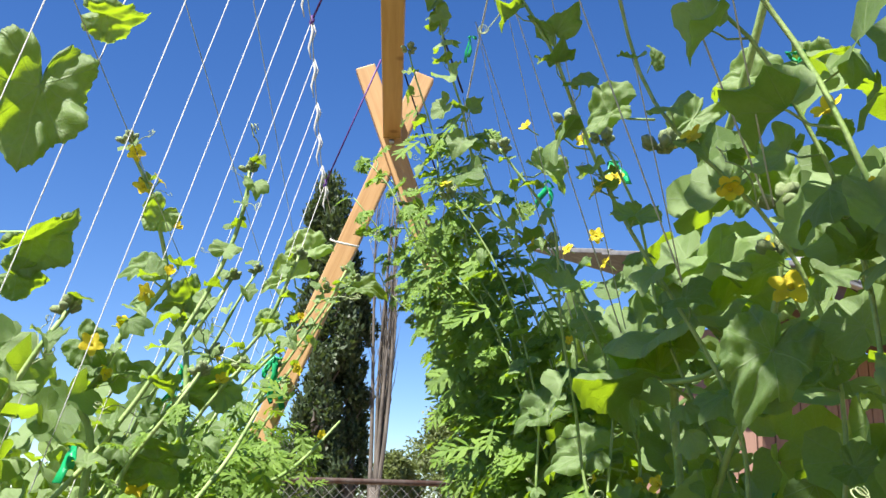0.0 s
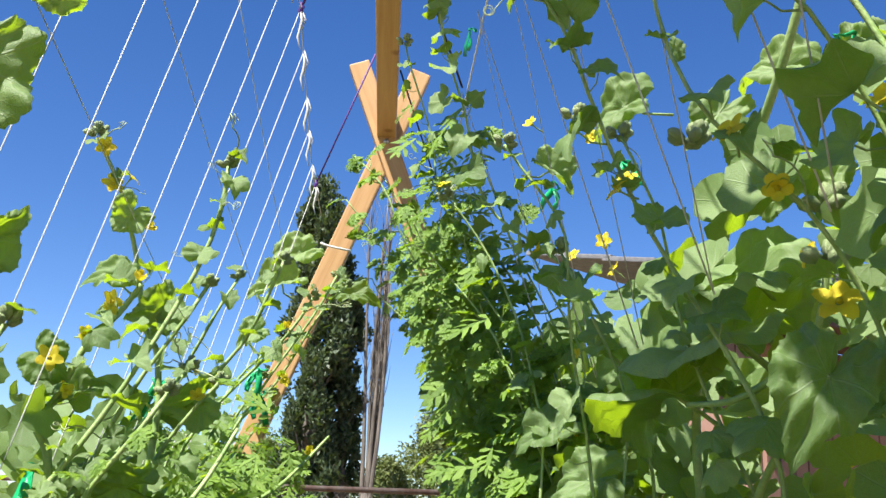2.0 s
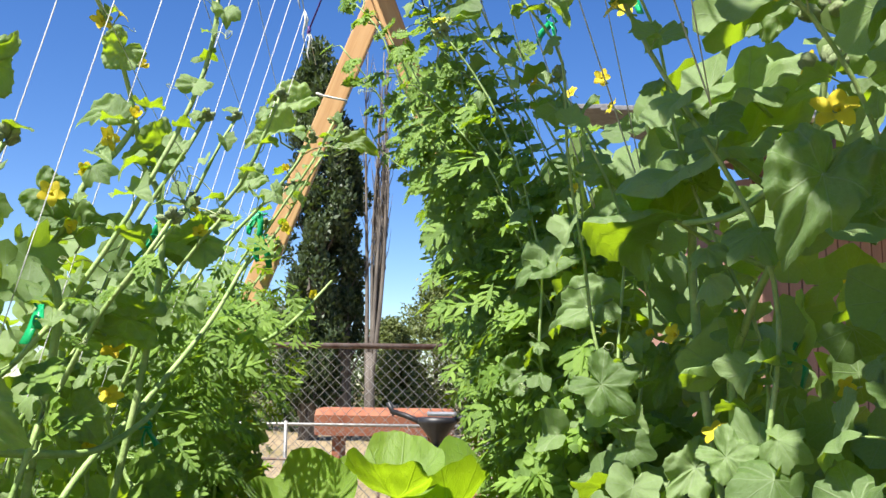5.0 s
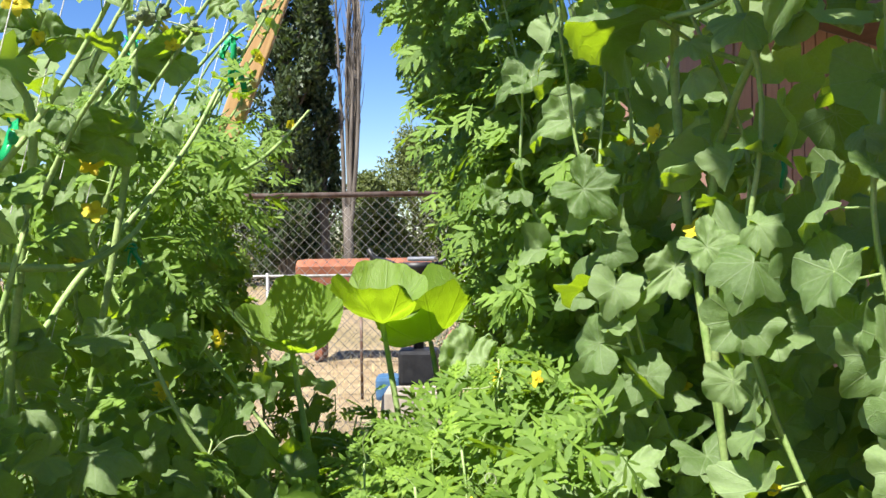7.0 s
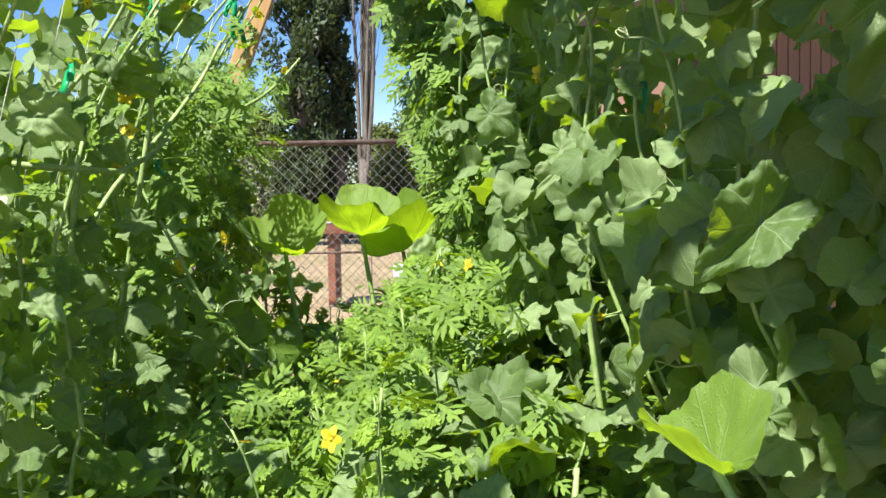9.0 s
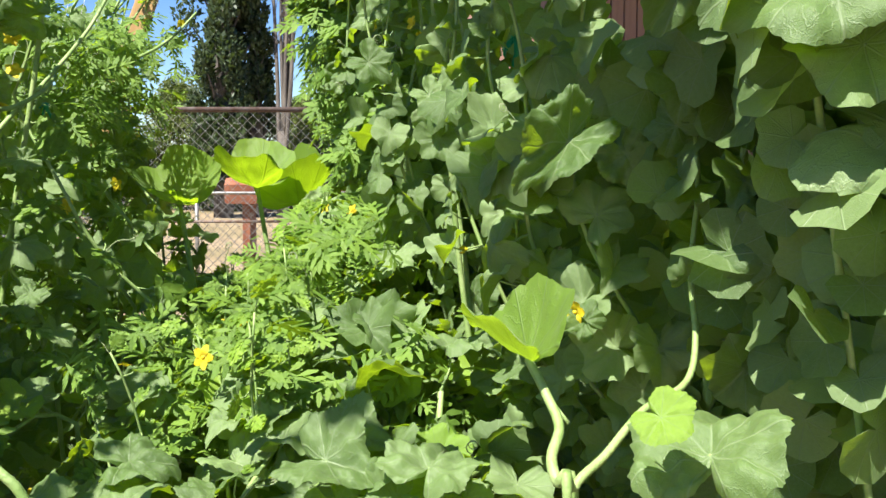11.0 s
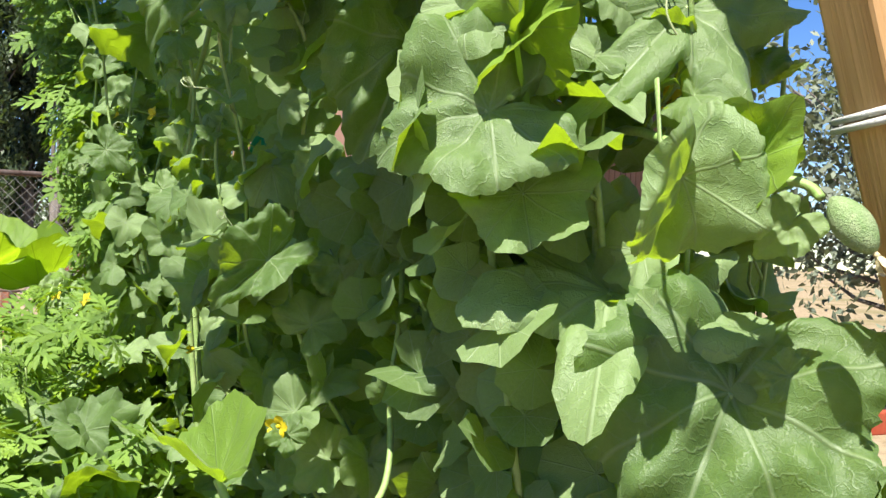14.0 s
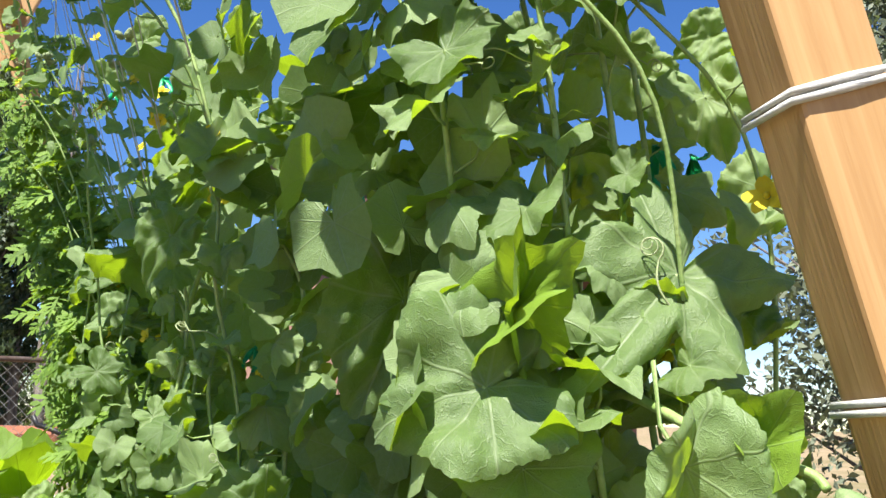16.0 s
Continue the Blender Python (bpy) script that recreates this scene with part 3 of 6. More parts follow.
def garden_bed():
    """Dark watered soil under the vines."""
    vs, fs = [], []
    n, k = 40, 26
    for j in range(n):
        for i in range(k):
            s, p = -0.5 + 3.6 * j / (n - 1), -1.0 + 2.2 * i / (k - 1)
            edge = min(1, min(j, n - 1 - j) / 3, min(i, k - 1 - i) / 3)
            q = W(s, p, 0)
            vs.append((q.x, q.y, -0.06 + 0.12 * edge + 0.03 * noise.noise(q * 5) * edge))
    for j in range(n - 1):
        for i in range(k - 1):
            a = j * k + i
            fs.append((a, a + k, a + k + 1, a + 1))
    ob = new("garden_bed", mesh_from("garden_bed", vs, fs, M_SOIL))
    tagged(ob, "dark damp garden soil beneath the vines", "soil", "", "structure")


garden_bed()


# ---------------------------------------------------------------- wooden A-frame trellis
def POST(z):
    """Middle of the near leg at height z."""
    return 1.036 - 0.31 * (z - 1.5)


def trellis():
    t = thing("trellis", "pale fir lumber A-frame trellis strung with white twine", "trellis", (0, 3.3, 0))
    k = 0.375
    zc = 2.6
    side = -AX
    # far crossed legs
    for name, sg, off in (("leg", 1, 0.019), ("leg", -1, -0.019)):
        top = W(off * 1.0, -sg * k * 0.235 * 1.0, zc + 0.235)
        foot = W(off * 1.0, sg * k * zc, 0.0)
        board_between(name, foot, top, 0.058, 0.036, M_WOOD, t, side)
    # near leaning legs and the bar that ties them
    leg_r = (POST(0.0), POST(2.69))
    board_between("leg", (leg_r[0], 0.835, 0.0), (leg_r[1], 0.835, 2.69), 0.070, 0.050, M_WOOD, t, (0, 1, 0))
    board_between("leg", (-leg_r[0] + 0.56, 0.84, 0.0), (-leg_r[1] + 0.56, 0.84, 2.69), 0.068, 0.038, M_WOOD, t, (0, 1, 0))
    board_between("tie_bar", (-0.12, 0.789, 2.62), (0.70, 0.789, 2.62), 0.07, 0.036, M_WOOD, t, (0, 1, 0))
    # ridge beam
    a, b = W(-0.04, 0, zc + 0.055), W(2.75, 0, zc + 0.075)
    board_between("ridge_beam", a, b, 0.052, 0.085, M_WOOD, t, (0, 0, 1))
    # bolt at the crossing
    bolt = Pile()
    bolt.tube([W(0.028, 0, zc), W(0.043, 0, zc)], 0.008, 8)
    part("bolt", bolt.mesh("bolt", M_STEEL), t, "", Matrix.Translation(-t.location))
    return t


trellis()


def cord(name, label, pts, r, mat, sides=5):
    p = Pile()
    o = Vector(pts[0])
    p.tube([Vector(q) - o for q in pts], r, sides)
    ob = new(name, p.mesh(name, mat))
    ob.location = o
    return tagged(ob, label, "string", "trellis strings")


def sag(a, b, d=0.0, n=9):
    a, b = Vector(a), Vector(b)
    return [a.lerp(b, i / (n - 1)) - Vector((0, 0, d * 4 * (i / (n - 1)) * (1 - i / (n - 1)))) for i in range(n)]


def P(z):
    """Distance of the strung planes from the ridge line at height z."""
    return 0.14 + 0.347 * (2.36 - z)


def PL(z):
    """Side distance of the left strings at height z."""
    return 0.15 + 0.29 * (2.377 - z)


def strings():
    lab = "taut white cotton twine tied to the trellis"

    def left(s, z):
        return W(s, -PL(z), z)

    def top(s):
        return 2.357 + 0.06 * min(1.0, max(0.0, (s - 0.5) / 0.55))
    line = [W(s, -PL(top(s)), top(s)) for s in (0.1, 0.335, 0.455, 0.62, 0.75, 0.91, 1.038, 1.3, 1.8, 2.4)]
    cord("top_line", "white line running below the ridge beam", line, 0.001, M_STRING)
    cord("top_line", "white line running below the ridge beam", sag(W(0.1, 0.15, 2.36), W(2.5, 0.18, 2.42), 0.01), 0.0016, M_STRING)
    for s in (2.04, 1.90, 1.76, 1.615, 1.48, 1.335, 1.185, 1.038, 0.91, 0.75, 0.62, 0.455, 0.335):
        z = top(s)
        cord("string", lab, sag(left(s, z), left(s - 0.19, 0.05), 0.0, 3), 0.00085, M_STRING, 4)
        p = Pile()
        p.tube([Vector((0, 0, 0.005)), Vector((0.004, 0, -0.02)), Vector((-0.002, 0.004, -0.05)), Vector((0.005, 0, -0.075))], [0.0015, 0.0027, 0.0022, 0.0008], 5)
        p.tube([Vector((0.002, 0, 0.002)), Vector((0.009, 0.003, -0.018)), Vector((0.004, 0.003, -0.04))], [0.0012, 0.0018, 0.0005], 5)
        ob = new("string_knot", p.mesh("string_knot", M_STRING))
        ob.location = left(s, z)
        tagged(ob, "frayed white twine knot", "knot", "trellis strings")
    for a, b in (((1.90, 2.158), (0.25, 2.03)), ((1.60, 2.288), (0.20, 2.163)), ((2.1, 2.034), (0.80, 1.872))):
        cord("string", lab, sag(left(*a) - PX * 0.004, left(*b) - PX * 0.004, 0.002, 5), 0.00075, M_STRING, 4)
    for s in (0.55, 0.85, 1.15, 1.4, 1.65, 1.9, 2.15):
        cord("string", lab, sag(W(s, 0.15, 2.37), W(s + rnd(-0.05, 0.05), P(1.8), 1.8), 0.0, 3), 0.0011, M_STRING, 4)
        cord("string", lab, sag(W(s, 0.15, 2.37), W(s - 0.25, P(1.8), 1.8), 0.005, 4), 0.0008, M_STRING, 4)
    for s, z in ((0.335, 2.357), (1.038, 2.416)):
        cord("purple_cord", "dark purple cord tied from the ridge to the string line", sag(W(s + 0.09, -0.03, 2.66), left(s, z), 0, 3), 0.0022, M_PURPLE)
        p = Pile()
        p.tube([Vector((0, 0, 0.012)), Vector((0.002, 0, 0.004)), Vector((0, 0.002, -0.004)), Vector((0.003, 0, -0.013))], [0.0022, 0.0048, 0.0045, 0.001], 7)
        ob = new("cord_knot", p.mesh("cord_knot", M_PURPLE))
        ob.location = left(s, z)
        tagged(ob, "dark purple knot on the white line", "knot", "trellis strings")
    cord("black_cord", "black cord tied from the ridge down one side", sag(W(0.35, 0.03, 2.66), W(0.22, 0.15, 2.37), 0, 3), 0.0022, M_BLACK)
    cord("black_cord", "black cord tied from the ridge down one side", sag(W(0.95, 0.03, 2.66), W(0.85, 0.15, 2.38), 0, 3), 0.0022, M_BLACK)


strings()


def leg_wraps():
    """White twine wound round the near leg."""
    for z, tail in ((1.69, True), (1.505, False)):
        x = POST(z)
        p = Pile()
        for k in range(2):
            o = 0.006 * k
            p.tube([(x - 0.040, 0.8625, z - 0.012 + o), (x - 0.041, 0.8075, z - 0.010 + o), (x, 0.8070, z + 0.004 + o), (x + 0.041, 0.8065, z + 0.018 + o), (x + 0.044, 0.8625, z + 0.02), (x, 0.8625, z + 0.005), (x - 0.040, 0.8625, z - 0.010)], [0.0024, 0.0027, 0.0034, 0.0028, 0.0024, 0.0024, 0.0024], 6)
        if tail:
            p.tube([(x + 0.03, 0.8045, z + 0.016), (x + 0.036, 0.7925, z + 0.004), (x + 0.033, 0.7905, z - 0.02), (x + 0.034, 0.7945, z - 0.04)], [0.003, 0.0025, 0.0025, 0.0015], 6)
        else:
            p.tube([(x - 0.036, 0.8045, z - 0.008), (x - 0.030, 0.7945, z - 0.016), (x - 0.022, 0.7965, z - 0.014)], [0.003, 0.004, 0.001], 6)
        ob = new("twine_wrap", p.mesh("twine_wrap", M_STRING))
        tagged(ob, "white twine wound tightly round a lumber leg", "string", "twine wraps")
    for z in (2.30,):
        q = W(0.02, -0.375 * (2.6 - z), z)
        p = Pile()
        p.tube([q + AX * 0.025 + PX * a + Vector((0, 0, b)) for a, b in ((-0.045, 0.0), (-0.03, -0.006), (0, -0.012), (0.036, -0.018))], 0.003, 6)
        tagged(new("twine_wrap", p.mesh("twine_wrap", M_STRING)), "white twine wound tightly round a lumber leg", "string", "twine wraps")


leg_wraps()


# ---------------------------------------------------------------- backdrop: fence, yard, trees, shed
def chain_fence():
    f = thing("chain_link_fence", "tall galvanised chain-link fence with a rusty top rail", "fence", (-3, 8.0, 0))
    x0, x1, h = -9.0, 0.52, 1.85
    o = Matrix.Translation(-f.location)
    p = Pile()
    p.tube([(x0, 8, h), (x1, 8, h)], 0.021, 10)
    part("top_rail", p.mesh("top_rail", M_RAIL), f, "rust-brown top rail", o)
    for x in (-8.9, -6.0, -3.0):
        p = Pile()
        p.tube([(x, 8.02, -0.1), (x, 8.02, h + 0.02), (x, 8.02, h + 0.05)], [0.024, 0.024, 0.01], 10)
        part("post", p.mesh("post", M_RAIL), f, "", o)
    me = box_mesh("post", (0.11, 0.11, 1.72), M_CLAY, 0.008, (0, 0, 0.86))
    part("post", me, f, "weathered orange-brown timber end post", o @ Matrix.Translation((0.56, 8.0, -0.02)))
    p = Pile()
    d = 0.083
    n = int((x1 - x0 + h) / d)
    for i in range(n):
        for sg in (1, -1):
            a = x0 + i * d - (h if sg > 0 else 0)
            pts = []
            for z in (0.05, h - 0.02):
                pts.append([a + (z if sg > 0 else h - z), z])
            (xa, za), (xb, zb) = pts
            slope = (xb - xa) / (zb - za)
            lo, hi = za, zb
            if slope > 0:
                lo, hi = max(lo, za + (x0 - xa)), min(hi, za + (x1 - xa))
            else:
                lo, hi = max(lo, za + (xa - x1)), min(hi, za + (xa - x0))
            if hi - lo > 0.05:
                p.tube([(xa + slope * (lo - za), 8 + 0.004 * sg, lo), (xa + slope * (hi - za), 8 + 0.004 * sg, hi)], 0.0022, 3, False)
    ob = part("mesh_wire", p.mesh("mesh_wire", M_WIRE), f, "diamond-patterned galvanised wire", o)
    tagged(ob, kind="stuff")


chain_fence()


def far_fence():
    f = thing("wire_fence", "low wire fence across the dry yard", "fence", (-3, 12.5, 0))
    o = Matrix.Translation(-f.location)
    p = Pile()
    p.tube([(-8, 12.5, 1.1), (3, 12.5, 1.1)], 0.02, 8)
    part("top_rail", p.mesh("top_rail", M_WIRE), f, "", o)
    for x in (-7, -4.6, -2.2, 0.2, 2.6):
        p = Pile()
        p.tube([(x, 12.5, -0.1), (x, 12.5, 1.14)], 0.025, 8)
        part("post", p.mesh("post", M_WIRE), f, "", o)
    p = Pile()
    for i in range(100):
        x = -8 + i * 0.11
        for sg in (1, -1):
            p.tube([(x, 12.5, 0.05), (x + sg * 1.05, 12.5, 1.1)], 0.003, 3, False)
    tagged(part("mesh_wire", p.mesh("mesh_wire", M_WIRE), f, "", o), kind="stuff")


far_fence()


def yard_things():
    # rusty stock tank behind the fence
    t = thing("metal_tank", "long rust-red sheet metal tank lying in the yard", "tank", (-1.08, 13.3, 0))
    bm = bmesh.new()
    prof = [(-0.35, 0.95), (-0.38, 1.2), (-0.25, 1.29), (0.25, 1.29), (0.38, 1.2), (0.35, 0.95)]
    rows = []
    for x in (-0.86, -0.8, 0.8, 0.86):
        k = 0.94 if abs(x) > 0.83 else 1
        rows.append([bm.verts.new((x, a * k, 1.1 + (b - 1.1) * k)) for a, b in prof])
    for r0, r1 in zip(rows, rows[1:]):
        for i in range(len(prof)):
            j = (i + 1) % len(prof)
            bm.faces.new((r0[i], r0[j], r1[j], r1[i]))
    bm.faces.new(rows[0])
    bm.faces.new(rows[-1][::-1])
    me = bpy.data.meshes.new("tank_body")
    bm.to_mesh(me)
    bm.free()
    me.materials.append(M_RUST)
    part("tank_body", me, t)
    for x in (-0.6, 0.6):
        part("support", box_mesh("support", (0.1, 0.5, 0.96), M_RUST, 0.01), t, "", Matrix.Translation((x, 0, 0.48)))
    part("rim", box_mesh("rim", (0.02, 0.8, 0.06), M_BLKPL, 0.004), t, "", Matrix.Translation((0.1, -0.02, 1.3)))
    # dark steel frame
    t = thing("steel_frame", "bare dark steel bed frame standing on dry grass", "frame", (-1.3, 10, 0))
    for a, b in (((-0.8, 0, 0.87), (0.53, 0, 0.87)), ((0.53, 0, 0), (0.53, 0, 0.87)), ((-0.8, 0, 0), (-0.8, 0, 0.87))):
        p = Pile()
        p.tube([a, b], 0.014, 6)
        part("bar", p.mesh("bar", M_RAIL), t)
    # rotary tiller
    t = thing("garden_tiller", "black garden tiller with curved handlebars and bare engine", "tiller", (-0.06, 7.2, 0.12))
    p = Pile()
    p.tube([(0, 0, 1.06), (0, 0, 1.10), (0, 0, 1.2), (0, 0, 1.235)], [0.035, 0.05, 0.13, 0.13], 14)
    part("hopper", p.mesh("hopper", M_BLKPL), t, "flared black plastic funnel top")
    p = Pile()
    p.tube([(0, 0, 0.62), (0, 0, 1.08)], 0.035, 10)
    part("column", p.mesh("column", M_BLKPL), t)
    for pts in ([(0.05, 0, 1.2), (0.2, 0, 1.25), (0.38, 0.02, 1.27), (0.5, 0.02, 1.22), (0.62, 0.03, 1.23)],
                [(-0.1, 0, 1.2), (-0.2, 0.05, 1.24), (-0.3, 0.05, 1.27), (-0.33, 0.05, 1.33)]):
        p = Pile()
        p.tube(pts, 0.018, 8)
        part("handlebar", p.mesh("handlebar", M_BLKPL), t)
    part("grip", box_mesh("grip", (0.19, 0.06, 0.03), M_STEEL, 0.012), t, "", Matrix.Translation((0.03, -0.04, 1.26)))
    part("engine", box_mesh("engine", (0.26, 0.24, 0.24), M_BLKPL, 0.03), t, "", Matrix.Translation((0, 0, 0.55)))
    part("engine_cover", box_mesh("engine_cover", (0.13, 0.1, 0.1), M_TRIMW, 0.02), t, "dusty white cover", Matrix.Translation((-0.12, -0.1, 0.78)))
    part("fuel_tank", box_mesh("fuel_tank", (0.16, 0.2, 0.16), M_BLUEP, 0.03), t, "faded blue tank", Matrix.Translation((-0.2, -0.03, 0.42)))
    part("block", box_mesh("block", (0.16, 0.1, 0.09), M_CLAY, 0.02), t, "tan wooden block", pose(0.26, -0.05, 0.72, 0, 40, 0))
    for x in (-0.2, 0.2):
        p = Pile()
        ring = [(x, 0.2 * math.cos(a), 0.2 + 0.2 * math.sin(a)) for a in np.linspace(0, 2 * math.pi, 25)]
        p.tube(ring, 0.04, 8, False)
        part("wheel", p.mesh("wheel", M_BLKPL), t)
    part("frame", box_mesh("frame", (0.42, 0.1, 0.28), M_BLKPL, 0.02), t, "", Matrix.Translation((0, 0, 0.3)))
    slab = new("paving_slab", box_mesh("paving_slab", (0.9, 0.6, 0.16), M_CONC, 0.01))
    slab.location = (0.0, 7.28, 0.04)
    tagged(slab, "rough concrete slab under the tiller", "slab")
    # low concrete planter
    t = thing("concrete_planter", "pale concrete planter box at the end of the row", "planter", (-0.05, 6.6, 0))
    for nm, sz, at in (("wall", (0.37, 0.05, 0.6), (0, 0, 0.29)), ("wall", (0.05, 0.2, 0.6), (-0.16, 0.13, 0.29)), ("wall", (0.05, 0.2, 0.6), (0.16, 0.13, 0.29)),
                       ("wall", (0.37, 0.05, 0.6), (0, 0.26, 0.29)), ("soil", (0.26, 0.2, 0.5), (0, 0.13, 0.25))):
        part(nm, box_mesh(nm, sz, M_SOIL if nm == "soil" else M_CONC, 0.008), t, "", Matrix.Translation(at))
    # loose clay bricks on the ground
    rg = random.Random(3)
    for i in range(9):
        b = new("brick", box_mesh("brick", (0.2, 0.095, 0.057), M_CLAY, 0.005))
        tier = i // 4
        b.matrix_world = pose(-0.52 + 0.22 * (i % 4) + rg.uniform(-0.03, 0.03) - 0.1, 4.5 + rg.uniform(-0.04, 0.04), 0.012 + 0.0285 + 0.059 * tier, 0, 0, rg.uniform(-12, 12))
        tagged(b, "dusty red clay brick lying by the bed", "brick", "loose bricks")


yard_things()


def shed():
    """Siding-clad shed beside the trellis."""
    a = Vector((1.29, 4.42, 0))
    d = Vector((0.72, 0.70, 0)).normalized()
    nrm = Vector((d.y, -d.x, 0))
    t = thing("shed", "brown shed clad in grooved vertical siding with a shingle roof", "shed", a)
    rot = math.degrees(math.atan2(d.y, d.x))
    base = pose(0, 0, 0, 0, 0, rot)
    ln, h, dp = 3.45, 2.34, 0.75
    wx0, wx1, wz0, wz1 = 1.40, 2.35, 1.84, 2.15
    # grooved panels: separate boards with a recessed joint, leaving the window open
    part("wall_core", box_mesh("wall_core", (wx0 - 0.02, 0.08, h), M_SIDING, 0), t, "", base @ Matrix.Translation(((wx0 - 0.02) / 2, 0.06, h / 2)))
    part("wall_core", box_mesh("wall_core", (ln - wx1 - 0.02, 0.08, h), M_SIDING, 0), t, "", base @ Matrix.Translation(((ln + wx1 + 0.02) / 2, 0.06, h / 2)))
    part("wall_core", box_mesh("wall_core", (wx1 - wx0, 0.08, wz0), M_SIDING, 0), t, "", base @ Matrix.Translation(((wx0 + wx1) / 2, 0.06, wz0 / 2)))
    part("wall_core", box_mesh("wall_core", (wx1 - wx0, 0.08, h - wz1), M_SIDING, 0), t, "", base @ Matrix.Translation(((wx0 + wx1) / 2, 0.06, (h + wz1) / 2)))
    step = 0.1
    n = int(ln / step)
    full = box_mesh("board", (step - 0.012, 0.018, h), M_SIDING, 0.003)
    low = box_mesh("board", (step - 0.012, 0.018, wz0 - 0.05), M_SIDING, 0.003)
    high = box_mesh("board", (step - 0.012, 0.018, h - wz1 - 0.05), M_SIDING, 0.003)
    for i in range(n):
        x = (i + 0.5) * step
        if wx0 - 0.08 < x < wx1 + 0.08:
            part("board", low, t, "", base @ Matrix.Translation((x, 0.008, (wz0 - 0.05) / 2)))
            part("board", high, t, "", base @ Matrix.Translation((x, 0.008, (h + wz1 + 0.05) / 2)))
        else:
            part("board", full, t, "", base @ Matrix.Translation((x, 0.008, h / 2)))
    part("back_wall", box_mesh("back_wall", (ln, 0.1, h), M_SIDING, 0.004), t, "", base @ Matrix.Translation((ln / 2, dp, h / 2)))
    for x in (0.05, ln - 0.05):
        part("end_wall", box_mesh("end_wall", (0.1, dp - 0.16, h), M_SIDING, 0.004), t, "", base @ Matrix.Translation((x, dp / 2 + 0.025, h / 2)))
    w = part("window", box_mesh("window_back", (wx1 - wx0, 0.02, wz1 - wz0), M_GLASS, 0), t, "dark window with white frame", base @ Matrix.Translation(((wx0 + wx1) / 2, 0.06, (wz0 + wz1) / 2)))
    cx, cz = (wx0 + wx1) / 2, (wz0 + wz1) / 2
    for sz, at in (((wx1 - wx0 + 0.1, 0.05, 0.05), (0, -0.06, (wz1 - wz0) / 2 + 0.02)), ((wx1 - wx0 + 0.1, 0.05, 0.05), (0, -0.06, -(wz1 - wz0) / 2 - 0.02)),
                   ((0.05, 0.048, wz1 - wz0), ((wx1 - wx0) / 2 + 0.02, -0.06, 0)), ((0.05, 0.048, wz1 - wz0), (-(wx1 - wx0) / 2 - 0.02, -0.06, 0)),
                   ((0.03, 0.04, wz1 - wz0 - 0.01), (0, -0.05, 0))):
        part("frame", box_mesh("frame", sz, M_TRIMW, 0.004), w, "", Matrix.Translation(at))
    part("fascia", box_mesh("fascia", (ln + 0.5, 0.03, 0.14), M_TRIMB, 0.004), t, "dark brown fascia", base @ Matrix.Translation((ln / 2, -0.34, h + 0.02)))
    part("soffit", box_mesh("soffit", (ln + 0.5, 0.34, 0.02), M_TRIMB, 0.002), t, "", base @ Matrix.Translation((ln / 2, -0.16, h + 0.015)))
    for i in range(6):
        m = base @ pose(ln / 2, -0.26 + i * 0.21, h + 0.13 + i * 0.052, 12, 0, 0)
        part("shingle_course", box_mesh("shingle_course", (ln + 0.6, 0.26, 0.02), M_ROOF, 0.004), t, "", m)
    part("drip_edge", box_mesh("drip_edge", (ln + 0.6, 0.03, 0.045), M_TRIMW, 0.004), t, "pale metal drip edge", base @ Matrix.Translation((ln / 2, -0.372, h + 0.11)))


shed()


def leaf_ball_spots(rg, centre, rad, n, hollow=0.35):
    out = []
    while len(out) < n:
        v = Vector((rg.uniform(-1, 1), rg.uniform(-1, 1), rg.uniform(-1, 1)))
        l = v.length
        if l < 1 and l > hollow * rg.random():
            out.append(Vector((centre[0] + v.x * rad[0], centre[1] + v.y * rad[1], centre[2] + v.z * rad[2])))
    return out


